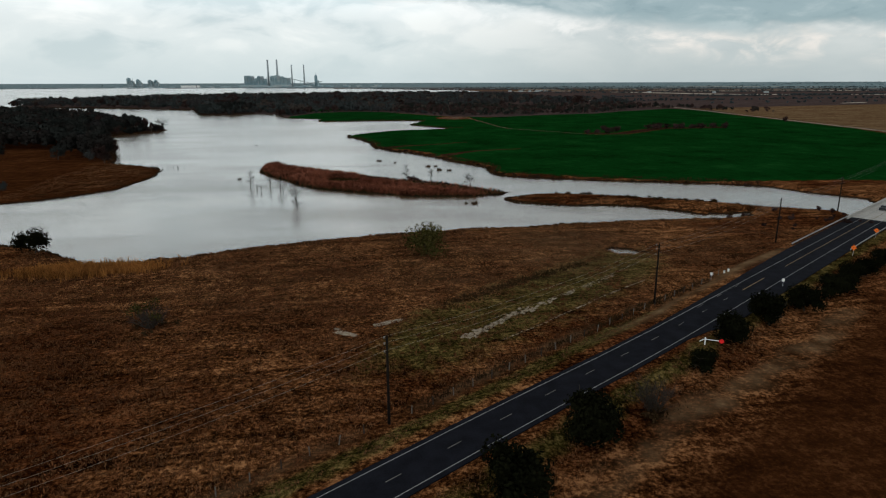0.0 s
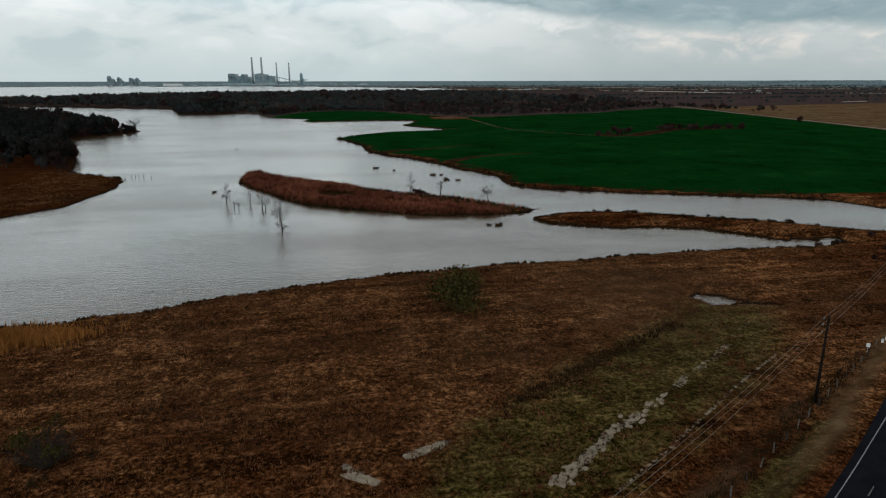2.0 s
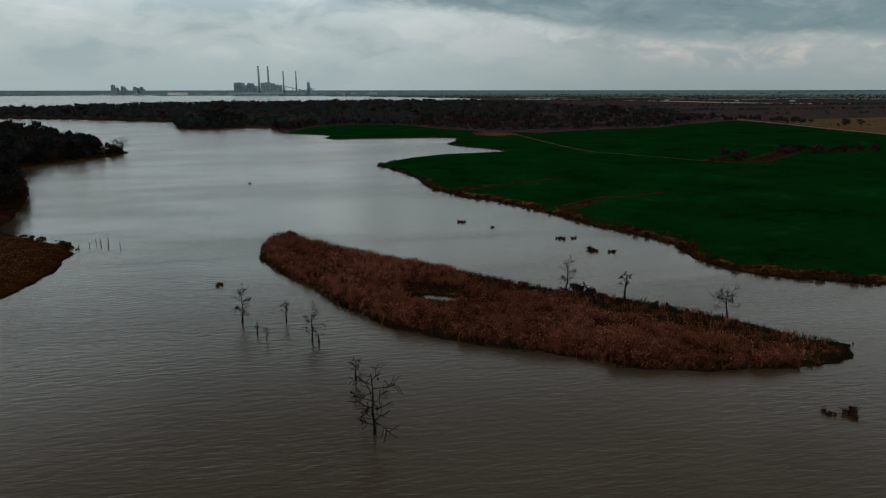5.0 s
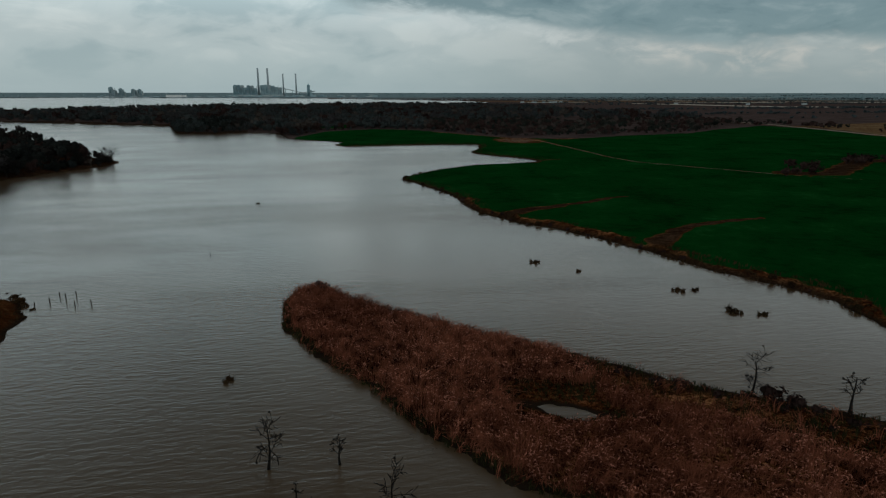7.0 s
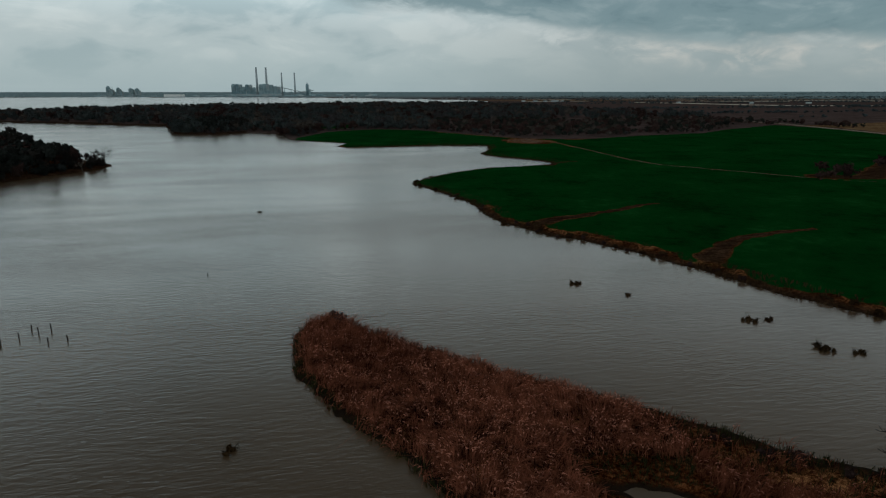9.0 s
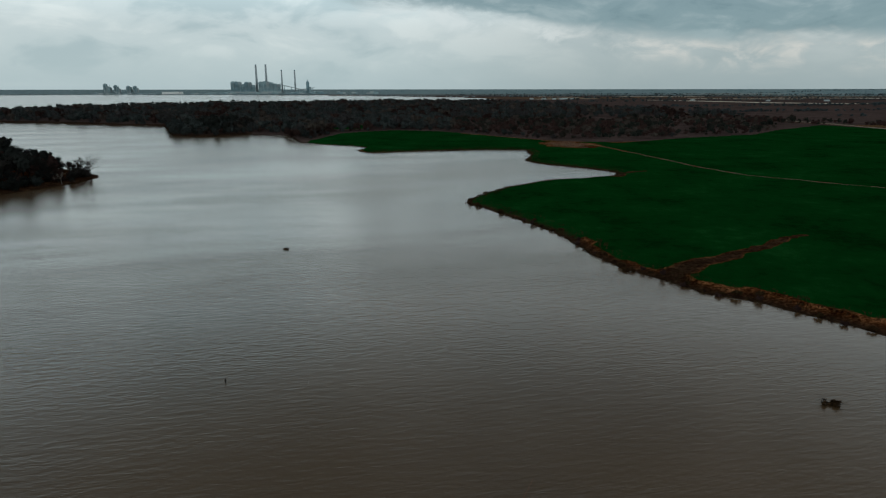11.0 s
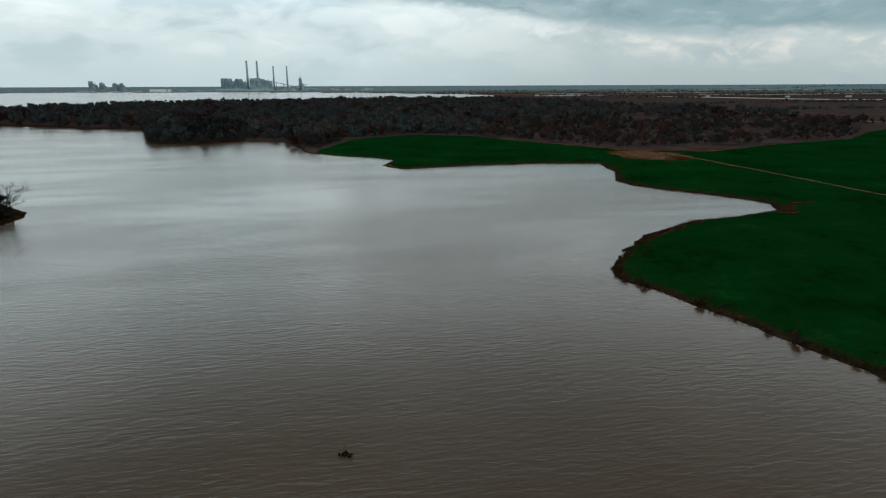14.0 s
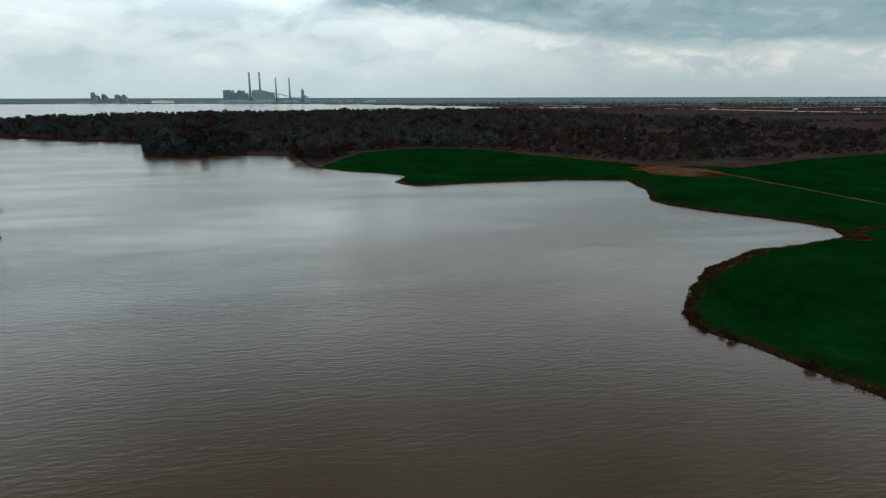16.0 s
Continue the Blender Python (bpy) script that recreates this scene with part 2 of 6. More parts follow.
def water_material():
    m, n, bsdf = material("lake_water", 0.06)
    pos = n.add("ShaderNodeNewGeometry").outputs["Position"]
    silt = n.noise(pos, 0.012, 4.0, 0.55)
    n.put(bsdf, "Base Color", n.ramp(silt, [(0.35, (0.054, 0.0335, 0.0170)), (0.65, (0.072, 0.0465, 0.0255))]))
    n.put(bsdf, "IOR", 1.33)
    n.put(bsdf, "Specular IOR Level", 0.5)
    turn = n.add("ShaderNodeMapping", {"Vector": pos, "Rotation": (0, 0, radians(-9)), "Scale": (0.30, 1.0, 1.0)}).outputs[0]
    cross = n.add("ShaderNodeMapping", {"Vector": pos, "Rotation": (0, 0, radians(24)), "Scale": (0.40, 1.0, 1.0)}).outputs[0]
    w1 = n.noise(turn, 1.25, 3.0, 0.5, 0.35)
    w2 = n.noise(cross, 0.42, 2.0, 0.5, 0.3)
    w3 = n.noise(turn, 3.2, 3.0, 0.55, 0.2)
    # wind gusts: long rough lanes and calmer slicks between them
    lanes = n.add("ShaderNodeMapping", {"Vector": pos, "Rotation": (0, 0, radians(-12)), "Scale": (0.30, 1.0, 1.0)}).outputs[0]
    gust = n.step(n.noise(lanes, 0.022, 5.0, 0.62, 0.4), 0.36, 0.64)
    h = n.math("ADD", n.math("MULTIPLY", w1, 0.55), n.math("ADD", n.math("MULTIPLY", w2, 0.25), n.math("MULTIPLY", w3, 0.20)))
    b = n.add("ShaderNodeBump", {"Height": h, "Strength": n.math("ADD", 0.30, n.math("MULTIPLY", gust, 0.45)), "Distance": 0.22})
    n.put(bsdf, "Normal", b.outputs[0])
    n.put(bsdf, "Roughness", n.math("ADD", 0.16, n.math("MULTIPLY", gust, 0.08)))
    return m


GROUND, WATER = ground_material(), water_material()
ASPHALT = simple("asphalt", (0.0085, 0.009, 0.0125), 1.0, vary=0.35, scale=0.5, relief=0.01)
PAINT_DASH = simple("worn_road_paint", (0.15, 0.145, 0.14), 0.9, vary=0.3, scale=3)
PAINT_W = simple("white_road_paint", (0.24, 0.24, 0.24), 0.9, vary=0.25, scale=3)
PAINT_Y = simple("yellow_road_paint", (0.17, 0.115, 0.06), 0.8, vary=0.3, scale=3)
CONCRETE = simple("concrete", (0.34, 0.33, 0.31), 0.9, vary=0.2, scale=0.8, relief=0.01)
RUBBLE = simple("dusty_rubble", (0.26, 0.215, 0.16), 0.95, vary=0.35, scale=1.5, relief=0.03)
STEEL = simple("galvanised_steel", (0.42, 0.43, 0.44), 0.5, 0.7, vary=0.2, scale=4)
POLEWOOD = simple("weathered_pole_wood", (0.014, 0.011, 0.009), 1.0, vary=0.35, scale=3, relief=0.01)
BARK = simple("grey_bark", (0.042, 0.035, 0.029), 1.0, vary=0.4, scale=4, relief=0.02)
SNAGWOOD = simple("weathered_snag_wood", (0.015, 0.0125, 0.0105), 1.0, vary=0.4, scale=3, relief=0.01)
BARKPALE = simple("bleached_bark", (0.12, 0.105, 0.09), 1.0, vary=0.35, scale=4, relief=0.02)
CERAMIC = simple("grey_porcelain", (0.16, 0.16, 0.16), 0.3, vary=0.1)
ALU = simple("aluminium_wire", (0.34, 0.30, 0.26), 0.7, 0.3, vary=0.1)
SIGNWHITE = simple("white_sign_sheet", (0.75, 0.75, 0.73), 0.5, vary=0.08)
SIGNORANGE = simple("orange_sign_sheet", (0.85, 0.17, 0.02), 0.5, vary=0.08)
SIGNRED = simple("red_sign_sheet", (0.70, 0.02, 0.02), 0.5, vary=0.1)
RUBBER = simple("black_rubber", (0.02, 0.02, 0.02), 0.8)
# paler and bluer than the roadside oaks, haze painted into the leaves
HEADWOOD = leafy("hazed_headland_leaves", (0.0036, 0.0044, 0.0042), (0.026, 0.029, 0.0265), (0.024, 0.0165, 0.015), 0.5, 0.25, 0.4)
OAK = leafy("live_oak_leaves", (0.00189, 0.00234, 0.00124), (0.00882, 0.00936, 0.00445))
# belt leaves lifted towards grey-blue: the colour carries the haze
BELT = leafy("hazed_belt_leaves", (0.0080, 0.0112, 0.0118), (0.050, 0.058, 0.056), (0.042, 0.029, 0.030), 0.5, 0.08, 0.25)
SCRUB = leafy("dark_scrub_leaves", (0.0050, 0.0068, 0.0060), (0.036, 0.041, 0.034), (0.036, 0.024, 0.020), 0.5, 0.1, 0.3)
RUSSET = leafy("russet_leaves", (0.0075, 0.0045, 0.0040), (0.048, 0.029, 0.0255), grain=0.12, clump=0.3)
TWIG = leafy("bare_twigs", (0.022, 0.0175, 0.0150), (0.078, 0.064, 0.054), grain=0.12)
WILLOW = leafy("willow_leaves", (0.014, 0.0125, 0.0038), (0.080, 0.070, 0.021))
REED = leafy("dry_reeds", (0.0030, 0.0008, 0.0005), (0.205, 0.070, 0.039), (0.088, 0.027, 0.014), 0.45, 0.5, 2.4)
GOLD = leafy("golden_reeds", (0.050, 0.0190, 0.0045), (0.38, 0.165, 0.046))
REEDGREEN = leafy("green_reed_bases", (0.0108, 0.012, 0.0048), (0.039, 0.036, 0.0144))
STRAW = leafy("grass_tufts", (0.018, 0.0078, 0.0035), (0.215, 0.108, 0.050), (0.085, 0.038, 0.0185), 0.6)
TUSSOCK = leafy("russet_tussocks", (0.008, 0.0030, 0.0015), (0.205, 0.082, 0.034), (0.068, 0.025, 0.011), 0.5, 0.45, 0.6)
SEDGE = leafy("bank_sedge", (0.008, 0.0050, 0.0026), (0.050, 0.029, 0.0140), (0.022, 0.019, 0.0078), 0.4)
# plant grey and dark tones are lightened to teal as painted haze
PLANT_GREY = simple("hazed_grey_cladding", (0.27, 0.36, 0.385), 0.6, vary=0.2, scale=0.05)
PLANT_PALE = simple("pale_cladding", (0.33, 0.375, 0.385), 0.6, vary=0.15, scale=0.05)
PLANT_DARK = simple("hazed_dark_steelwork", (0.175, 0.26, 0.29), 0.7, vary=0.25, scale=0.05)
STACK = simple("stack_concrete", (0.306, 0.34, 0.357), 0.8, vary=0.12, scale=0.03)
# distance haze is put into both leaf colours, palest on the far shore
FARWOOD_HAZED = leafy("far_woods", (0.105, 0.170, 0.190), (0.170, 0.245, 0.262), grain=0.05)
FARSHORE_HAZED = leafy("hazed_shore_woods", (0.24, 0.315, 0.335), (0.34, 0.41, 0.43), grain=0.05)
STUBBLE = simple("pale_stubble", (0.40, 0.35, 0.29), 1.0, vary=0.35, scale=0.02)
PLUME = leafy("reed_plumes", (0.046, 0.017, 0.0105), (0.36, 0.148, 0.098), (0.14, 0.048, 0.031), 0.4, 0.5, 1.2)
# hedge leaves with bluish distance haze mixed into the colour
HEDGE = leafy("hazed_hedge_trees", (0.026, 0.036, 0.040), (0.066, 0.080, 0.083), grain=0.1)


# ---------------------------------------------------------------- mesh helpers
def mesh_of(name, verts, faces, mat=None, smooth=False):
    me = bpy.data.meshes.new(name)
    verts = np.asarray(verts, dtype=np.float32)
    if isinstance(faces, np.ndarray):
        k = faces.shape[1]
        me.vertices.add(len(verts))
        me.vertices.foreach_set("co", verts.ravel())
        me.loops.add(faces.size)
        me.loops.foreach_set("vertex_index", faces.astype(np.int32).ravel())
        me.polygons.add(len(faces))
        me.polygons.foreach_set("loop_start", np.arange(0, faces.size, k, dtype=np.int32))
        me.polygons.foreach_set("loop_total", np.full(len(faces), k, dtype=np.int32))
        me.update(calc_edges=True)
    else:
        me.from_pydata([tuple(v) for v in verts.tolist()], [], faces)
    if smooth:
        me.polygons.foreach_set("use_smooth", np.ones(len(me.polygons), dtype=bool))
    if mat:
        me.materials.append(mat)
    return me


def thing(name, label, category, at=(0, 0, 0), turn=0.0, group="", data=None, kind=""):
    ob = new(name, data)
    ob.location, ob.rotation_euler = at, (0, 0, turn)
    return tagged(ob, label, category, group, kind)


def part_mesh(name, me, parent, label=""):
    ob = new(name, me)
    ob.parent = parent
    if label:
        ob["label"] = label
    return ob


def part(name, bm, mat, parent, label="", smooth=False):
    me = bpy.data.meshes.new(name)
    bmesh.ops.recalc_face_normals(bm, faces=bm.faces)
    bm.to_mesh(me)
    bm.free()
    me.materials.append(mat)
    if smooth:
        me.polygons.foreach_set("use_smooth", np.ones(len(me.polygons), dtype=bool))
    return part_mesh(name, me, parent, label)


def box(size, at=(0, 0, 0), bevel=0.0, rot=None, bm=None):
    bm = bm or bmesh.new()
    r = bmesh.ops.create_cube(bm, size=1.0)["verts"]
    m = Matrix.Translation(at) @ (rot or Matrix.Identity(4)) @ Matrix.Diagonal((*size, 1))
    bmesh.ops.transform(bm, matrix=m, verts=r)
    if bevel:
        bmesh.ops.bevel(bm, geom=list({e for v in r for e in v.link_edges}), offset=bevel, segments=1, affect="EDGES", profile=0.5)
    return bm


def cone(r1, r2, h, at=(0, 0, 0), sides=12, rot=None, bm=None):
    bm = bm or bmesh.new()
    r = bmesh.ops.create_cone(bm, cap_ends=True, segments=sides, radius1=r1, radius2=r2, depth=h)["verts"]
    bmesh.ops.transform(bm, matrix=Matrix.Translation(at) @ (rot or Matrix.Identity(4)) @ Matrix.Translation((0, 0, h / 2)), verts=r)
    return bm


def tubes(paths, sides=4):
    """Tapered tubes along lists of (point, radius); one array of verts and quads."""
    vs, fs, base = [], [], 0
    for path in paths:
        for i, (p, r) in enumerate(path):
            a = Vector(path[max(i - 1, 0)][0])
            b = Vector(path[min(i + 1, len(path) - 1)][0])
            d = (b - a).normalized()
            u = d.orthogonal().normalized()
            w = d.cross(u)
            for k in range(sides):
                ang = 2 * math.pi * k / sides
                vs.append(Vector(p) + (u * math.cos(ang) + w * math.sin(ang)) * r)
            if i:
                for k in range(sides):
                    q = (k + 1) % sides
                    fs.append((base + (i - 1) * sides + k, base + (i - 1) * sides + q, base + i * sides + q, base + i * sides + k))
        base += len(path) * sides
    return np.array([tuple(v) for v in vs]), np.array(fs)


# ---------------------------------------------------------------- plan of the shores
SHORE_NEAR = [(-900, 190), (-500, 205), (-300, 200), (-160, 192), (-110, 183), (-86, 176), (-69, 165), (-63, 158), (-56.6, 153.2), (-48.5, 152.4),
              (-41.7, 155.5), (-33.8, 157.3), (-24, 160.8), (-12.2, 164.3), (0, 168), (17, 170.5), (29, 172), (42, 172.8), (57, 173.3),
              (75, 174.2), (90, 175.5), (103.5, 173.5), (116, 172.8), (128.5, 175.2), (129.5, 179.8), (125.5, 180), (113, 180.4)]
SPIT = [(107.5, 188.5), (100.5, 196.5), (91.8, 199.5), (78, 201.5), (70, 206), (63, 211), (59.6, 217.8), (70, 223), (82, 222),
        (95, 218), (103.7, 213), (112, 207.5), (126, 199), (137, 188.5), (147, 182.5), (160, 176.2), (156, 166), (152, 154), (160, 138),
        (190, 118), (260, 90), (600, -20)]
SHORE_NORTH = [(620, 20), (270, 130), (215, 166), (188, 192), (181, 202), (174.6, 211.8), (168, 226.4), (151, 236), (141.6, 239), (132, 243.5), (120, 248),
               (106, 254), (92, 260.8), (78.5, 268.4), (72.4, 275.5), (70, 285), (72.7, 298.5), (70, 308), (66.5, 316), (61.3, 326),
               (56.2, 343.5), (48.2, 361), (39.3, 379), (33.2, 382.8), (30, 394), (25.3, 402.4), (23.7, 417), (24.3, 438), (19.6, 459),
               (13, 482), (9.5, 489), (11, 496.5), (17, 505), (24, 513), (33.6, 524), (45, 532), (58, 538.5), (75, 542), (92.8, 546.7)]
SHORE_BAY = [(99, 558), (97, 566), (90, 579), (80, 592), (72.5, 607), (72.5, 618.5), (85, 645), (91, 675), (64, 683), (51.5, 682.5),
             (34, 682.5), (6, 680), (-10.2, 676), (-18.5, 693), (-9.5, 714), (-17, 725), (-41, 745), (-56, 765), (-62, 812), (-69, 838),
             (-101, 858), (-125, 838), (-137, 837), (-164.5, 857), (-173, 885), (-190, 950), (-205, 1004), (-240, 1018), (-260, 1016), (-278, 1048), (-345, 1088), (-440, 1138)]
SHORE_FAR = [(-520, 1150), (-560, 1300), (-480, 1500), (-300, 1690), (-50, 1790), (150, 1850), (330, 1950), (430, 2150), (560, 2450), (520, 2700), (180, 3300), (-450, 3900),
             (-1200, 4000), (-1790, 3950), (-3200, 4050), (-4200, 3000), (-3800, 1300), (-700, 950), (-450, 900), (-350, 840), (-270, 765), (-235, 715)]
SHORE_HEAD = [(-190, 645), (-153, 608), (-143.5, 594), (-142, 587), (-145, 573), (-152, 560), (-161, 549), (-168, 537), (-177, 518), (-177, 498), (-162, 458), (-134, 424), (-120, 378), (-114, 352),
              (-106, 342.3), (-88, 329), (-82, 319), (-80, 300), (-82, 284), (-86, 265), (-97.6, 250), (-115.8, 239.8), (-150, 228), (-200, 224), (-500, 232), (-900, 235)]
LAKE = np.array(SHORE_NEAR + SPIT + SHORE_NORTH + SHORE_BAY + SHORE_FAR + SHORE_HEAD, dtype=float)
ISLAND = np.array([(-35, 320), (-34.4, 305), (-29.2, 292), (-22, 280), (-16, 266), (-7, 252), (6.5, 242.3), (19, 235), (25, 230), (37, 227), (50, 225.5),
                   (60, 227), (65, 231.4), (57, 238), (52.5, 246), (42, 256.5), (34.5, 263), (25, 270), (14, 281.5), (-1, 294.5), (-14, 308), (-24, 319.5), (-29, 326)], dtype=float)

ROAD_AT, ROAD_DIR = np.array((-1.85, 52.04)), np.array((0.8313, 0.5558))
ROAD_SIDE = np.array((ROAD_DIR[1], -ROAD_DIR[0]))


def road_bend(s):
    """The road swings gently to the east and back."""
    return np.interp(s, (0, 20, 34, 48, 62, 80, 105, 120, 150, 184), (0.0, 0.10, 0.32, 0.66, 0.78, 0.62, 0.36, 0.22, -0.02, -0.15))


def on_road(s, lat, z=0.0):
    p = ROAD_AT + ROAD_DIR * s + ROAD_SIDE * (lat + float(road_bend(s)))
    return (float(p[0]), float(p[1]), z)


def seg_dist(p, poly, closed=True):
    """Distance of the points p to a line of corners."""
    best = np.full(len(p), 1e9)
    q = np.roll(poly, -1, axis=0) if closed else poly[1:]
    for a, b in zip(poly, q):
        d = b - a
        t = np.clip(((p - a) @ d) / max(d @ d, 1e-9), 0, 1)
        best = np.minimum(best, np.hypot(*(p - a - t[:, None] * d).T))
    return best


def inside(p, poly):
    c = np.zeros(len(p), dtype=bool)
    x, y = p.T
    for (x0, y0), (x1, y1) in zip(poly, np.roll(poly, -1, axis=0)):
        if y0 != y1:
            c ^= ((y0 > y) != (y1 > y)) & (x < (x1 - x0) * (y - y0) / (y1 - y0) + x0)
    return c


def wobble(p, scale, seed):
    """Cheap smooth noise in -1..1 from sums of sines."""
    x, y = p.T / scale
    r = np.random.RandomState(seed)
    out = np.zeros(len(p))
    for k in range(6):
        a, f, ph = r.uniform(0, 6.28), 0.7 + 0.45 * k, r.uniform(0, 6.28)
        out += np.sin((x * math.cos(a) + y * math.sin(a)) * f * 2.1 + ph + 1.3 * np.sin((x * math.sin(a) - y * math.cos(a)) * f)) / (1 + 0.4 * k)
    return out / 3.0


def smooth(x, lo, hi):
    t = np.clip((x - lo) / (hi - lo), 0, 1)
    return t * t * (3 - 2 * t)


FIELD = np.array([(150, 236), (205, 228), (225, 224), (300, 300), (417, 427), (435, 480), (451, 577), (463, 683), (490, 792), (475, 862), (375, 800), (320, 757),
                  (225, 727), (172, 702), (134, 724), (102, 780), (68, 846), (27, 871), (-22, 843), (-50, 760), (-70, 700), (0, 480), (0, 300)], dtype=float)
TRACK = np.array([(80, 815), (110, 763), (131, 722), (146, 690), (146, 635), (146, 560), (150, 530), (171, 497), (190, 470), (215, 445)], dtype=float)
DIRT_ROAD = np.array([(520, 1500), (504, 992), (502, 900), (492, 808), (475, 706), (457, 585), (444, 497), (434, 440), (420, 380), (380, 280)], dtype=float)
STRAWFIELD = np.array([(512, 850), (700, 905), (1400, 1000), (1400, 300), (440, 300), (440, 440), (466, 590), (484, 706)], dtype=float)
SCARS = [((25, 388), (36, 396), (50, 403), (88, 422)), ((62, 348), (71, 358), (84, 367), (110, 372)), ((199, 474), (217, 464), (279, 512), (330, 511)), ((90, 541), (98, 548), (112, 553)), ((30, 521), (48, 531), (70, 538))]
PUDDLES = [(76.0, 138.0, 4.0, 1.4, -0.3), (3.1, 267.0, 5.4, 1.75, -0.58)]
POOL = np.array([(65.6, 144.1), (68.6, 147.0), (70.6, 145.0), (72.7, 144.3), (73.2, 142.2), (75.0, 140.4), (71.5, 140.2), (70.2, 138.8), (68.3, 140.0), (67.3, 139.4), (67.0, 142.0)])
MUD_BANK = np.array([(19.8, 93.7), (23.7, 96.7), (29.4, 101.5), (36.5, 105.6), (42.5, 110.0), (54.0, 118.0), (68.3, 130.1)])
FOOT_PATH = np.array([(24.5, 90.7), (32.8, 96.2), (43.0, 103.2), (49.5, 108.0), (62.3, 116.4)])
GREEN_STRIP = np.array([(22.5, 92.5), (31, 98.6), (45.5, 108.5), (60, 119)])
PALE_TRACK = np.array([(24, 52), (32.9, 58.5), (44.0, 65.2), (57.0, 72.2), (72.8, 80.0), (89.2, 92.5)])


def shore(p):
    """Signed distance to the water's edge, positive on land."""
    q = p + np.stack([wobble(p, 7.0, 3), wobble(p, 7.0, 4)], 1) * 0.9 + np.stack([wobble(p, 2.4, 5), wobble(p, 2.4, 6)], 1) * 0.55
    # the head of the inlet is broken mud flats
    flats = np.exp(-(((p[:, 0] - 118) / 11) ** 2 + ((p[:, 1] - 180) / 5.5) ** 2))
    q = q + np.stack([wobble(p, 1.7, 13), wobble(p, 1.3, 14)], 1) * flats[:, None] * np.array((3.0, 3.4))
    lake = np.where(inside(q, LAKE), -1, 1) * seg_dist(q, LAKE)
    lake = lake + flats * 1.7 * wobble(p, 2.3, 16)
    isle = np.where(inside(q, ISLAND), 1, -1) * seg_dist(q, ISLAND)
    return np.maximum(lake, isle), isle


def land_height(p, sd, isle):
    rel = p - ROAD_AT
    s = rel @ ROAD_DIR
    lat = np.abs(rel @ ROAD_SIDE - road_bend(s))
    top = 1.25 + 0.22 * wobble(p, 30, 7) + 0.10 * wobble(p, 6, 8)
    top = np.where(isle > -1, 0.45, top)
    bank = np.clip(smooth(sd, -0.5, 5.0), 0, 1)
    z = np.where(sd > 0, 0.12 + (top - 0.12) * bank, np.maximum(-1.6, 0.12 + sd * 0.35))
    # road bank, which gives way to the bridge
    wide = np.where(s > 100, 6.6, 5.2)
    raised = 2.30 * (1 - smooth(lat, wide, wide + 7.0)) * (1 - smooth(s, 178, 186) * (1 - smooth(s, 228, 238)))
    z = np.maximum(z, np.where(raised > 0.05, raised, -9))
    # ditch beside the road
    z -= 0.35 * np.exp(-((lat - 12.5) / 1.8) ** 2) * (sd > 4) * (s < 130)
    for x, y, a, b, turn in PUDDLES:
        c, sn = math.cos(turn), math.sin(turn)
        u, v = (p[:, 0] - x) * c + (p[:, 1] - y) * sn, -(p[:, 0] - x) * sn + (p[:, 1] - y) * c
        d = np.hypot(u / a, v / b) + 0.34 * wobble(p, 2.2, 11)
        z = np.where(d < 2.2, np.minimum(z, -0.35 + 0.9 * np.maximum(d - 0.45, 0) * 1.0), z)
    d = np.where(inside(p, POOL), -1, 1) * seg_dist(p, POOL) + 0.45 * wobble(p, 1.6, 12)
    z = np.where(d < 3.0, np.minimum(z, 0.10 + 0.38 * d), z)
    far = np.hypot(p[:, 0], p[:, 1] - 200)
    return z + 20.0 * smooth(far, 4150, 4700)


def axis(stops):
    out = []
    for a, b, n in stops:
        out += list(np.linspace(a, b, n, endpoint=False))
    out.append(stops[-1][1])
    return np.array(out)


def growing(a, b, n):
    """n steps from a to b that widen away from a."""
    t = np.linspace(0, 1, n + 1)
    return a + (b - a) * (np.exp(4.2 * t) - 1) / (math.exp(4.2) - 1)


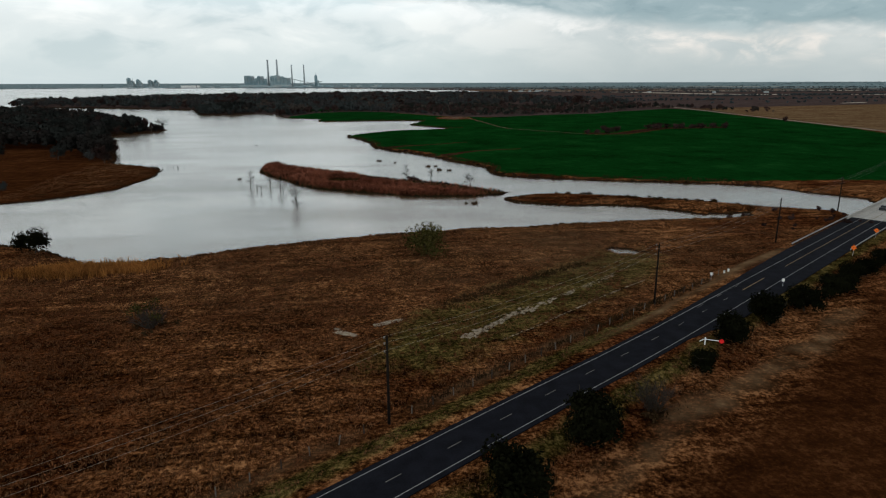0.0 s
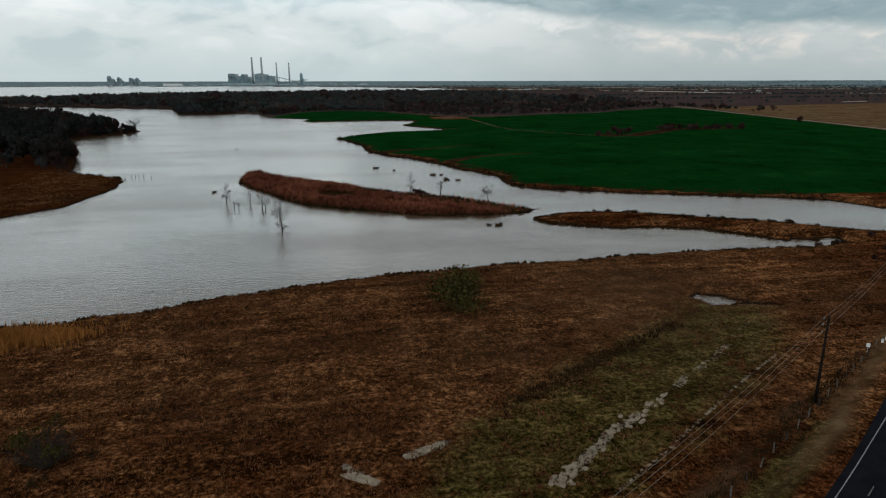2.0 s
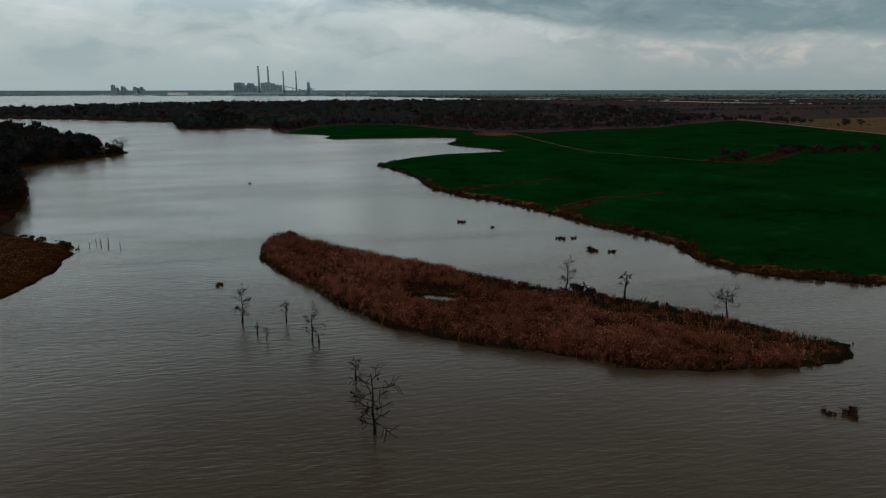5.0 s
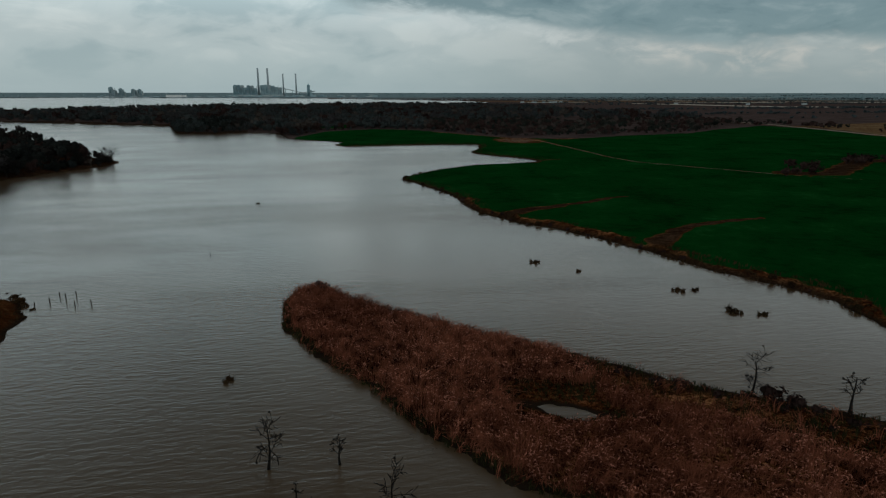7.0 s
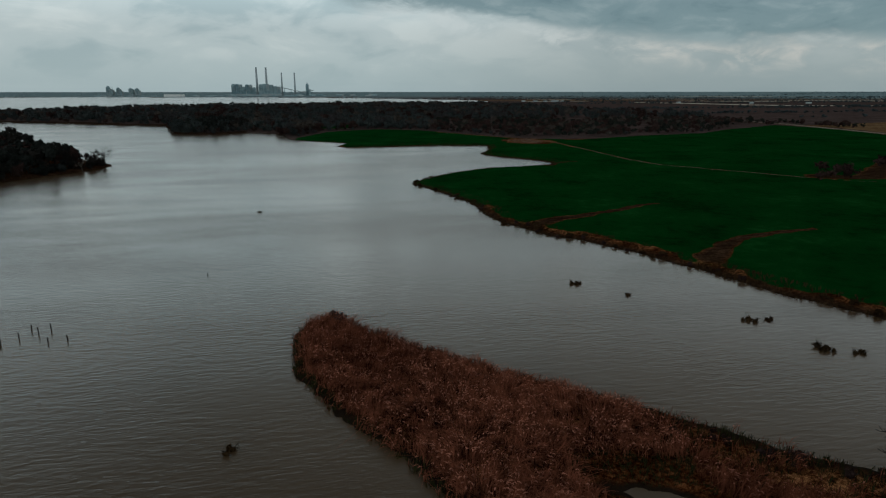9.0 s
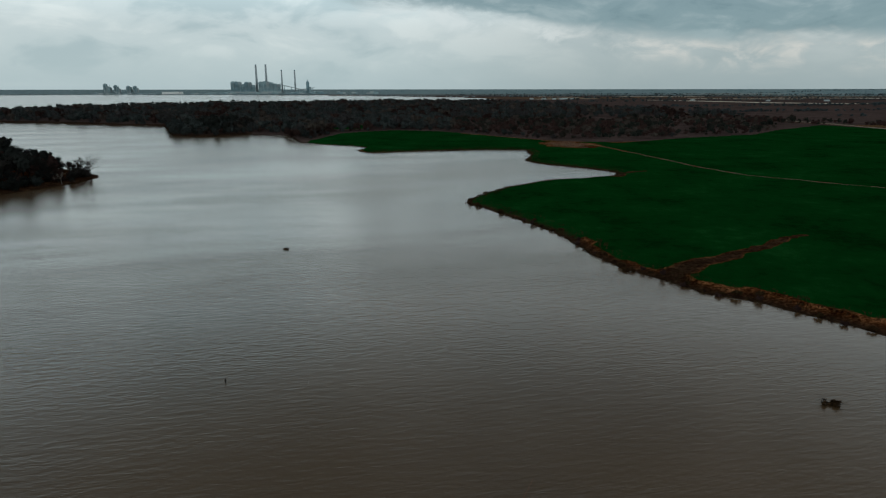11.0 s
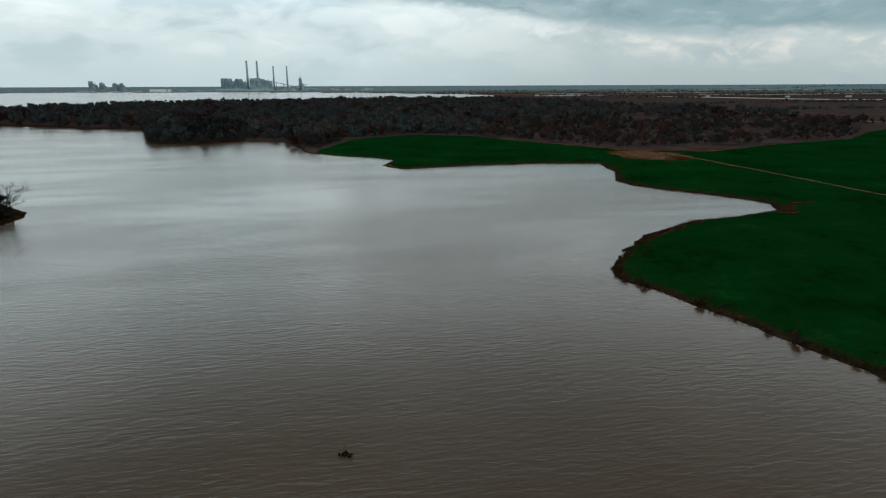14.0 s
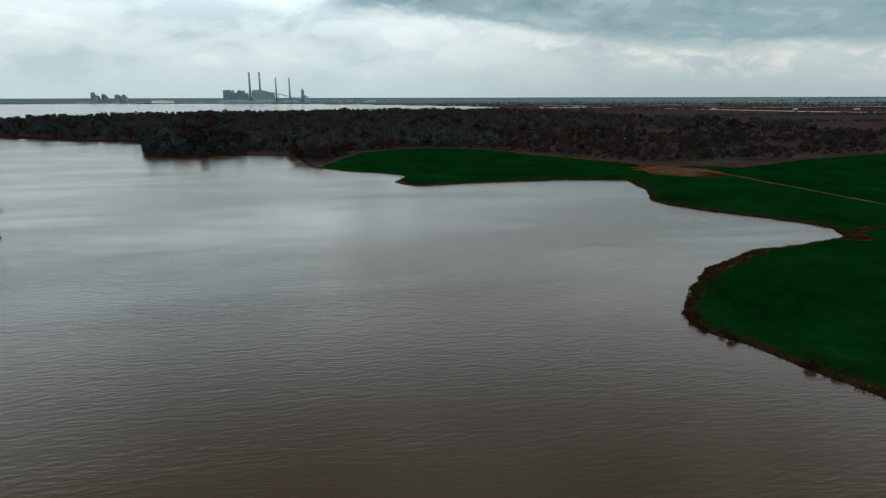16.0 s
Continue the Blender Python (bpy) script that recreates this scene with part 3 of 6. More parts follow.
def build_ground():
    xs = np.concatenate([growing(-360, -6200, 34)[::-1], axis([(-360, -110, 64), (-110, -6, 86), (-6, 82, 150), (82, 190, 90), (190, 500, 84)])[1:], growing(500, 6200, 34)[1:]])
    ys = np.concatenate([growing(25, -6200, 34)[::-1], axis([(25, 85, 50), (85, 150, 108), (150, 330, 150), (330, 720, 216), (720, 1150, 108)])[1:], growing(1150, 6200, 44)[1:]])
    gx, gy = np.meshgrid(xs, ys)
    p = np.stack([gx.ravel(), gy.ravel()], 1)
    sd, isle = shore(p)
    z = land_height(p, sd, isle)
    nx, ny = len(xs), len(ys)
    i = np.arange(nx * ny).reshape(ny, nx)
    faces = np.stack([i[:-1, :-1].ravel(), i[:-1, 1:].ravel(), i[1:, 1:].ravel(), i[1:, :-1].ravel()], 1)
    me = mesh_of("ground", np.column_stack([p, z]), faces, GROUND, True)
    # what grows where: r sown field, g bare soil, b plough land; second set: r straw field, g damp grass, b painted
    # distance haze
    margin = np.where(p[:, 1] > 430, 0.9, 3.6) + np.where(p[:, 1] > 430, 0.5, 1.0) * (1.7 * wobble(p, 14, 21) + 1.3 * wobble(p, 4.5, 22))
    field = np.where(inside(p, FIELD), 1, 0) * smooth(sd, margin - 1.8, margin + 1.8)
    bare = np.zeros(len(p))
    for line, w in ((TRACK, 2.0), (DIRT_ROAD, 4.6)):
        bare = np.maximum(bare, (1 - smooth(seg_dist(p, line, False), w * 0.5, w * 1.5)) * (1.0 if w > 3 else 0.52))
    wood = np.where((p[:, 1] > 690) & (field < 0.1), smooth(p[:, 1], 690, 730), 0) * (1 - smooth(p[:, 0] + p[:, 1] * 0.15, 560, 680)) * (1 - smooth(p[:, 1], 1500, 1900))
    field = np.maximum(field, 0.9 * (np.hypot((p[:, 0] + 13) / 24, (p[:, 1] - 928) / 36) < 1))
    field *= 1 - (1 - smooth(seg_dist(p, TRACK, False), 0.8, 2.8)) * np.where(p[:, 1] > 640, 0.8, 0.55)
    worn = np.where((p[:, 1] > 226) & (p[:, 0] > 0) & (isle < -1) | (p[:, 0] < -100) & (p[:, 1] > 340), np.where(p[:, 1] < 300, 0.4, 0.8) * (1 - smooth(sd, 1.0, 4.0)), 0.0)
    worn = np.maximum(worn, np.where((p[:, 0] < -100) & (p[:, 1] > 380), 0.95 * (1 - smooth(sd, 9.0, 18.0)), 0.0))
    for line in SCARS:
        line = np.array(line, dtype=float)
        w = 7.0
        if line[0][0] < 190:
            w = 3.6 - 2.6 * np.clip((p - line[0]) @ (line[-1] - line[0]) / np.sum((line[-1] - line[0]) ** 2), 0, 1)
        d = seg_dist(p + np.stack([wobble(p, 9, 31), wobble(p, 9, 32)], 1) * 1.6 + np.stack([wobble(p, 3, 33), wobble(p, 3, 34)], 1) * 0.6, line, False)
        field *= smooth(d, w * 0.35, w * 1.6)
        worn = np.maximum(worn, 1 - smooth(d, w * 0.5, w * 1.3))
    corner = np.hypot((p[:, 0] - 130) / 24, (p[:, 1] - 698) / 34) + 0.3 * wobble(p, 9, 35)
    field *= smooth(corner, 0.6, 1.1)
    bare = np.maximum(bare, 0.5 * (1 - smooth(corner, 0.5, 1.0)))
    for x, y, a, b in ((0.2, 98.6, 2.9, 0.62), (7.6, 101.9, 3.2, 0.75)):
        c, sn = (0.62, -0.78) if x < 5 else (0.93, 0.36)
        u, v = (p[:, 0] - x) * c + (p[:, 1] - y) * sn, -(p[:, 0] - x) * sn + (p[:, 1] - y) * c
        bare = np.maximum(bare, 1 - smooth(np.hypot(u / a, v / b) + 0.3 * wobble(p, 2.0, 41), 0.75, 1.25))
    along = np.clip((p[:, 0] - 19) / 50, 0, 1)
    near_bank = seg_dist(p + np.stack([wobble(p, 2.5, 42), wobble(p, 2.5, 43)], 1) * 0.35, MUD_BANK, False)
    bare = np.maximum(bare, (1 - smooth(near_bank, 0.5, 1.35 - 0.6 * along)) * np.clip(0.75 + 0.5 * wobble(p, 5, 44) - 0.25 * along, 0, 0.9))
    bare = np.maximum(bare, (1 - smooth(seg_dist(p, FOOT_PATH, False), 0.15, 0.6)) * 0.62)
    lush = 0.56 * (1 - smooth(seg_dist(p, GREEN_STRIP, False), 0.5, 2.6)) * np.clip(0.8 + 0.6 * wobble(p, 6, 47), 0, 1)
    lush = np.maximum(lush, 0.45 * np.exp(-((p[:, 0] - 14.9) / 2.6) ** 2 - ((p[:, 1] - 105.9) / 1.6) ** 2))
    rel = p - ROAD_AT
    rs, rl = rel @ ROAD_DIR, rel @ ROAD_SIDE
    russet = np.where(rl > 0, smooth(rl, 14, 24) * (rs < 190), 0.0)
    russet = np.maximum(russet, np.exp(-((rl + 10.5) / 1.6) ** 2) * (rs > 0) * (rs < 80) * 0.8)
    russet = np.maximum(np.maximum(russet, worn), 1.0 * ((p[:, 0] < -75) & (p[:, 1] > 215)))
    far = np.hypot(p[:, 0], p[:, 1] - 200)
    plough = smooth(p[:, 0] * 0.35 + p[:, 1], 950, 1080) * smooth(p[:, 0], 60, 320) * (1 - wood)
    plough = np.maximum(plough, wood)
    straw = np.where(inside(p, STRAWFIELD), 1.0, 0.0)
    strips = np.where((p[:, 1] > 1500) & (p[:, 0] > 350), smooth(np.sin(p[:, 1] / 190.0 + 1.3 * np.sin(p[:, 0] / 900.0)), 0.80, 0.9), 0.0) * 0.8
    straw = np.maximum(straw, strips)
    meadow = np.exp(-((p[:, 0] - 25) / 75) ** 2 - ((p[:, 1] - 146) / 34) ** 2) * 0.42 * np.clip(0.6 + 0.6 * wobble(p, 22, 45), 0, 1)
    straw = np.maximum(straw, np.where(p[:, 1] < 176, meadow, 0))
    damp = np.exp(-((p - np.array((22, 100))) @ np.array((-0.56, 0.83)) / 13) ** 2) * smooth(p[:, 0] + 4 * wobble(p, 9, 59), -10, 18) * (1 - smooth(p[:, 0], 60, 90)) * 0.85
    damp = np.maximum(damp, np.where(rl < 0, 0.95, 0.7) * np.exp(-((np.abs(rl) - 6.8) / 2.4) ** 2) * (1 - 0.7 * smooth(rs, 55, 85) * (rl < 0)))
    damp = np.maximum(damp, np.where(p[:, 1] < 176, 1.7 * lush, 0))
    track = (1 - smooth(seg_dist(p + np.stack([wobble(p, 6, 49), wobble(p, 6, 50)], 1) * 1.5, PALE_TRACK, False), 0.8, 3.2)) * np.clip(0.45 + 0.5 * wobble(p, 3, 46), 0, 0.7)
    straw = np.maximum(straw, track)
    verge = np.exp(-((rl + 6.6 + 1.5 * wobble(p, 15, 57)) / 1.5) ** 2) * smooth(rs, 45, 75) * (1 - smooth(rs, 120, 140)) * 0.9
    ridge = np.exp(-((rl + 11.0) / 1.2) ** 2) * ((rs > -30) & (rs < 80)) * np.clip(0.35 + 0.6 * wobble(p, 7, 58), 0, 0.75)
    straw = np.maximum(straw, np.maximum(verge, ridge))
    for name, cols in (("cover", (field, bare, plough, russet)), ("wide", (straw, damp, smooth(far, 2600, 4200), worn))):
        at = me.attributes.new(name, "FLOAT_COLOR", "POINT")
        at.data.foreach_set("color", np.column_stack(cols).astype(np.float32).ravel())
    return tagged(new("ground", me), "flat dry winter grassland with a bright green sown field", "ground", kind="structure")


def height_at(p):
    p = np.asarray(p, dtype=float).reshape(-1, 2)
    sd, isle = shore(p)
    return land_height(p, sd, isle)


build_ground()
water_bm = bmesh.new()
bmesh.ops.create_grid(water_bm, x_segments=2, y_segments=2, size=1.0)
bmesh.ops.transform(water_bm, matrix=Matrix.Translation((0, 300, 0)) @ Matrix.Diagonal((5600, 5600, 1, 1)), verts=water_bm.verts)
water_me = bpy.data.meshes.new("water")
water_bm.to_mesh(water_me)
water_me.materials.append(WATER)
tagged(new("water", water_me), "wide brown lake with small wind ripples", "lake", kind="structure")


# ---------------------------------------------------------------- plants
def blob(rng, lobes, leaves, leaf, core=0.95, flat=0.8):
    """Leaf quads on the shells of lobes ((x, y, z), r), with rough cores inside. Returns verts and quads."""
    vs, fs = [], []
    weight = np.array([r * r for _, r in lobes])
    pick = rng.choice(len(lobes), leaves, p=weight / weight.sum())
    cen = np.array([c for c, _ in lobes])[pick]
    rad = np.array([r for _, r in lobes])[pick]
    d = rng.normal(size=(leaves, 3))
    d[:, 2] *= flat
    d /= np.linalg.norm(d, axis=1)[:, None]
    p = cen + d * (rad * rng.uniform(0.72, 1.12, leaves))[:, None]
    a = rng.normal(size=(leaves, 3))
    a -= d * (a * d).sum(1)[:, None] * 0.5
    a /= np.linalg.norm(a, axis=1)[:, None]
    b = np.cross(d, a) + rng.normal(size=(leaves, 3)) * 0.35
    b /= np.linalg.norm(b, axis=1)[:, None]
    s = (leaf * rng.uniform(0.5, 1.3, leaves))[:, None] * 0.5
    quad = np.stack([p - a * s - b * s * 0.5, p + a * s * 0.3 - b * s, p + a * s + b * s * 0.4, p - a * s * 0.4 + b * s], 1).reshape(-1, 3)
    faces = np.arange(leaves * 4).reshape(-1, 4)
    if core:
        for c, r in lobes:
            m = 6
            ring = [(math.cos(k * 2 * math.pi / m), math.sin(k * 2 * math.pi / m)) for k in range(m)]
            pts = [(0, 0, -0.7)] + [(x * 0.8, y * 0.8, -0.4) for x, y in ring] + [(x * 0.72, y * 0.72, 0.5) for x, y in ring] + [(0, 0, 0.88)]
            base = len(quad)
            quad = np.vstack([quad, np.array(pts) * r * core * rng.uniform(0.85, 1.1, (len(pts), 1)) + np.array(c)])
            f = []
            for k in range(m):
                q = (k + 1) % m
                f += [(0, 1 + q, 1 + k, 1 + k), (1 + k, 1 + q, 1 + m + q, 1 + m + k), (1 + m + k, 1 + m + q, 13, 13)]
            f = [t if t[2] != t[3] else None for t in f]
            side = np.array([t for t in f if t]) + base
            faces = np.vstack([faces, side])
    return quad, faces


def crown_lobes(rng, rx, h, low, count):
    out = []
    for k in range(count):
        a, r = rng.uniform(0, 6.283), rx * 0.62 * math.sqrt(rng.uniform(0, 1))
        z = low + (h - low) * rng.uniform(0.25, 0.8) * (1 - 0.35 * (r / rx) ** 2)
        out.append(((r * math.cos(a), r * math.sin(a), z), rx * rng.uniform(0.30, 0.48)))
    return out


def limbs(rng, p, d, length, r, depth, out, spread=0.55, shrink=0.68, kids=(2, 4), bend=0.25):
    path, q, v = [(tuple(p), r)], Vector(p), Vector(d).normalized()
    n = 4 if depth > 1 else 3
    for k in range(1, n + 1):
        v = (v + Vector(rng.normal(size=3)) * bend * 0.5).normalized()
        q = q + v * (length / n)
        path.append((tuple(q), r * (1 - 0.55 * k / n)))
    out.append(path)
    if depth <= 0:
        return
    for k in range(rng.randint(kids[0], kids[1] + 1)):
        f = rng.uniform(0.45, 1.0)
        i = min(n - 1, int(f * n))
        at = Vector(path[i][0]).lerp(Vector(path[i + 1][0]), f * n - i if i < n else 1)
        side = Vector(rng.normal(size=3))
        side = (side - v * side.dot(v)).normalized()
        limbs(rng, at, v * (1 - spread) + side * spread + Vector((0, 0, 0.12)), length * shrink * rng.uniform(0.75, 1.1), max(r * 0.5, 0.02), depth - 1, out, spread, shrink, kids, bend)


def leafy_tree(name, label, seed, rx, h, leaves, leaf, mat, category="tree", lobes=9, group="", low=None, core=0.66):
    """A tree with a forked trunk and a ragged crown, kept at its own origin."""
    rng = np.random.RandomState(seed)
    low = h * 0.06 if low is None else low
    ob = thing(name, label, category, group=group)
    paths = []
    limbs(rng, (0, 0, -0.3), (rng.uniform(-0.1, 0.1), rng.uniform(-0.1, 0.1), 1), h * 0.55, h * 0.035, 2, paths, 0.6, 0.7, (2, 3))
    part_mesh("trunk", mesh_of("trunk", *tubes(paths, 5), BARK, True), ob, "forked grey-brown trunk")
    part_mesh("crown", mesh_of("crown", *blob(rng, crown_lobes(rng, rx, h, low, lobes), leaves, leaf, core), mat), ob)
    return ob


def bare_tree(name, label, seed, h, mat, arms=7, category="tree", group=""):
    """A leafless tree: a short trunk and rising limbs that fork into a rounded crown."""
    rng = np.random.RandomState(seed)
    ob = thing(name, label, category, group=group)
    top = h * 0.42
    trunk = [((0.04 * z * math.sin(seed), 0.03 * z, z - 0.6), h * 0.024 * (1.25 - 0.75 * z / (top + 0.6))) for z in np.linspace(0, top + 0.6, 6)]
    part_mesh("trunk", mesh_of("trunk", *tubes([trunk], 7), mat, True), ob)
    for k in range(arms):
        a = 6.283 * k / arms + rng.uniform(-0.3, 0.3)
        f = rng.uniform(0.45, 1.0) if k else 1.0
        rise = rng.uniform(0.7, 1.5) if k else 3.0
        z = f * top
        paths = []
        limbs(rng, (0.04 * z * math.sin(seed), 0.03 * z, z), (math.cos(a), math.sin(a), rise), h * 0.34 * rng.uniform(0.85, 1.15), h * 0.0125, 3, paths, 0.48, 0.66, (2, 3), 0.35)
        paths = [[(q, max(r, 0.05)) for q, r in path] for path in paths]
        part_mesh("branch", mesh_of("branch", *tubes(paths, 3), mat, True), ob)
    return ob


def stem_bush(name, label, seed, h, spread, stems, mat):
    """A bush of many thin stems that fan out from the ground."""
    rng = np.random.RandomState(seed)
    ob = thing(name, label, "bush")
    paths = []
    for k in range(stems):
        a, f = rng.uniform(0, 6.283), math.sqrt(rng.uniform(0, 1))
        d = (math.cos(a) * f * spread / h, math.sin(a) * f * spread / h, 1.0)
        limbs(rng, (d[0] * 0.25, d[1] * 0.25, -0.1), d, h * rng.uniform(0.6, 1.05), 0.035, 1, paths, 0.4, 0.45, (3, 6), 0.25)
    tagged(part_mesh("brushwood", mesh_of("brushwood", *tubes(paths, 3), mat, True), ob, "thin bare grey stems"), kind="stuff")
    lobes = [((rng.normal() * spread * 0.35, rng.normal() * spread * 0.35, 0.3), rng.uniform(0.4, 0.8)) for _ in range(8)]
    part_mesh("undergrowth", mesh_of("undergrowth", *blob(rng, lobes, 260, 0.3, 0.5), SEDGE), ob, "dead grass at the foot")
    return ob


def snag_tree(name, label, seed, h, mat, group, arms=9, low=0.3, reach=0.34, flat=0.35):
    """A dead tree in the water: a flared trunk and crooked side branches with dark tips."""
    rng = np.random.RandomState(seed)
    ob = thing(name, label, "tree", group=group)
    lean = rng.normal(size=2) * 0.04
    at = lambda z: (lean[0] * z + 0.09 * math.sin(z * 1.4 + seed), lean[1] * z + 0.06 * math.cos(z * 1.1), z)
    trunk = [(at(z), 0.12 * (1 - 0.85 * max(z, 0) / h) + 0.025 + 0.14 * math.exp(-max(z + 0.3, 0) * 1.6)) for z in np.linspace(-0.6, h, 10)]
    part_mesh("trunk", mesh_of("trunk", *tubes([trunk], 7), mat, True), ob)
    for k in range(arms):
        f = low + (0.98 - low) * (k + 0.5) / arms
        a = 2.4 * k + rng.uniform(-0.5, 0.5)
        length = h * reach * rng.uniform(0.6, 1.2)
        paths = []
        limbs(rng, at(f * h), (math.cos(a), math.sin(a), flat * rng.uniform(0.2, 1.6)), length, 0.05, 1, paths, 0.55, 0.6, (5, 8), 0.55)
        paths = [[(q, max(r, 0.034)) for q, r in path] for path in paths]
        arm = part_mesh("branch", mesh_of("branch", *tubes(paths, 3), mat, True), ob)
        # added dark clumps stand in for the dark spots on the branches
        if k % 3 == 0:
            tip = paths[-1][-1][0]
            part_mesh("moss_clump", mesh_of("moss_clump", *blob(rng, [(tip, 0.10)], 14, 0.16, 0), mat), arm, "dark clump added at the branch tip")
    return ob


def put(ob, x, y, turn=0.0, size=1.0, z=None, sink=0.05):
    z = float(height_at((x, y))[0]) - sink if z is None else z
    ob.matrix_basis = pose(x, y, z, 0, 0, math.degrees(turn)) @ Matrix.Diagonal((size, size, size, 1))
    return ob


def again(ob, x, y, turn=0.0, size=1.0, z=None, sink=0.05):
    z = float(height_at((x, y))[0]) - sink if z is None else z
    c = copy_thing(ob, pose(x, y, z))
    c.matrix_basis = pose(x, y, z, 0, 0, math.degrees(turn)) @ Matrix.Diagonal((size, size, size, 1))
    return c


def blades(rng, at, height, width, lean, per, flow=None):
    """Upright blades in tufts: at is n x 3 roots, height n; per blades to a tuft, each a bent pair of faces."""
    n = len(at) * per
    root = np.repeat(at, per, axis=0) + np.column_stack([rng.normal(size=(n, 2)) * width * 2.2, np.zeros(n)])
    h = np.repeat(height, per) * rng.uniform(0.65, 1.15, n)
    ang = rng.uniform(0, 6.283, n) if flow is None else np.repeat(flow, per) + rng.normal(size=n) * 0.75
    tilt = np.abs(rng.normal(size=n)) * lean
    d = np.column_stack([np.cos(ang), np.sin(ang), np.zeros(n)])
    s = np.column_stack([-np.sin(ang), np.cos(ang), np.zeros(n)])
    twist = rng.uniform(0, 6.283, n)
    s = s * np.cos(twist)[:, None] + d * np.sin(twist)[:, None]
    w = (width * rng.uniform(0.6, 1.3, n))[:, None]
    mid = root + d * (h * tilt * 0.35)[:, None] + np.array((0, 0, 1.0)) * (h * 0.6)[:, None]
    tip = root + d * (h * tilt)[:, None] + np.array((0, 0, 1.0)) * (h * (1 - 0.25 * tilt))[:, None]
    v = np.stack([root - s * w * 0.5, root + s * w * 0.5, mid + s * w * 0.5, mid - s * w * 0.5, tip + s * w * 0.12, tip - s * w * 0.12], 1).reshape(-1, 3)
    k = np.arange(n)[:, None] * 6
    f = np.concatenate([k + np.array([0, 1, 2, 3]), k + np.array([3, 2, 4, 5])])
    return v, f


def stuff(name, v, f, mat, label, category):
    return tagged(new(name, mesh_of(name, v, f, mat)), label, category, kind="stuff")


def scatter(rng, n, x0, x1, y0, y1):
    return np.column_stack([rng.uniform(x0, x1, n), rng.uniform(y0, y1, n)])


def with_z(p, lift=-0.03):
    return np.column_stack([p, height_at(p) + lift])


def build_reeds():
    rng = np.random.RandomState(11)
    p = scatter(rng, 42000, -38, 68, 222, 330)
    q = np.where(inside(p, ISLAND), 1, -1) * seg_dist(p, ISLAND)
    p, q = p[q > -0.5], q[q > -0.5]
    x, y, a, b, turn = PUDDLES[1]
    c, sn = math.cos(turn), math.sin(turn)
    u, v = (p[:, 0] - x) * c + (p[:, 1] - y) * sn, -(p[:, 0] - x) * sn + (p[:, 1] - y) * c
    hole = np.hypot(u / a, v / b) * 0.95 + 0.34 * wobble(p, 2.2, 11) + 0.10 * wobble(p, 1.1, 15)
    # thin brush along the far side of the eastern half and a trampled strip beside the pool
    trampled = np.exp(-(((p[:, 0] - 22) / 15) ** 2 + ((p[:, 1] - 248 + (p[:, 0] - 22) * 0.55) / 5) ** 2))
    dark = smooth(p[:, 0] * 0.72 + p[:, 1] * 0.70, 195.5, 199) * smooth(p[:, 0], 6, 14)
    keep = (hole > 1.0) & (rng.uniform(size=len(p)) > 0.55 * dark) & (rng.uniform(size=len(p)) > trampled * 0.45) & (wobble(p, 1.9, 52) > rng.uniform(-1.0, -0.1, len(p)))
    p, q, trampled, dark, hole = p[keep], q[keep], trampled[keep], dark[keep], hole[keep]
    h = 2.15 + 0.35 * wobble(p, 5.0, 51) + 0.75 * wobble(p, 1.9, 52) + 0.6 * np.exp(-((p[:, 0] + 30) / 6) ** 2 - ((p[:, 1] - 320) / 7) ** 2)
    h *= (1 - 0.6 * trampled) * (0.6 + 0.4 * smooth(q, -0.3, 2.0)) * (1 - 0.25 * dark) * (0.4 + 0.6 * smooth(hole, 1.0, 2.0))
    marsh = np.hypot(((p[:, 0] - 2.6) * c + (p[:, 1] - 270.0) * sn) / 8.0, (-(p[:, 0] - 2.6) * sn + (p[:, 1] - 270.0) * c) / 5.2) + 0.2 * wobble(p, 2.6, 17)
    h *= 0.35 + 0.65 * smooth(marsh, 0.75, 1.15)
    h *= 1 - 0.6 * np.exp(-(((-(p[:, 0] - x) * sn + (p[:, 1] - y) * c + 4.6) / 3.6) ** 2 + (((p[:, 0] - x) * c + (p[:, 1] - y) * sn) / 6.5) ** 2))
    edge = (q < 1.0) & (rng.uniform(size=len(p)) < 0.75) | (rng.uniform(size=len(p)) < 0.8 * dark) | (hole < 1.5) | (marsh < 0.95)
    base = np.column_stack([p, np.maximum(height_at(p), -0.15) - 0.05])
    stuff("reed_bed", *blades(rng, base[~edge], h[~edge], 0.085, 1.05, 7, 3.0 * wobble(p[~edge], 4.5, 53) + 2.0 * wobble(p[~edge], 12.0, 54)), REED, "dense dry russet reeds covering a low island", "reeds")
    # feathery seed heads that nod over the stems
    top = np.repeat(base[~edge], 2, axis=0)
    n = len(top)
    lean = np.repeat(3.0 * wobble(p[~edge], 4.5, 53) + 2.0 * wobble(p[~edge], 12.0, 54), 2) + rng.normal(size=n) * 0.9
    d = np.column_stack([np.cos(lean), np.sin(lean), np.zeros(n)])
    root = top + np.column_stack([rng.normal(size=(n, 2)) * 0.28, np.repeat(h[~edge], 2) * rng.uniform(0.55, 0.9, n)]) + d * 0.4
    keen = (wobble(root[:, :2], 1.5, 55) + 0.6 * wobble(root[:, :2], 5.0, 56) > rng.uniform(-0.7, 0.8, n)) & (root[:, 2] > 0.8)
    root, d = root[keen], d[keen]
    side = np.column_stack([-d[:, 1], d[:, 0], np.zeros(len(d))])
    wd, ln = rng.uniform(0.045, 0.10, (len(d), 1)), rng.uniform(0.30, 0.55, (len(d), 1))
    mid = root + d * ln * 0.45 + np.array((0, 0, 0.10))
    tip = root + d * ln + np.array((0, 0, -0.02))
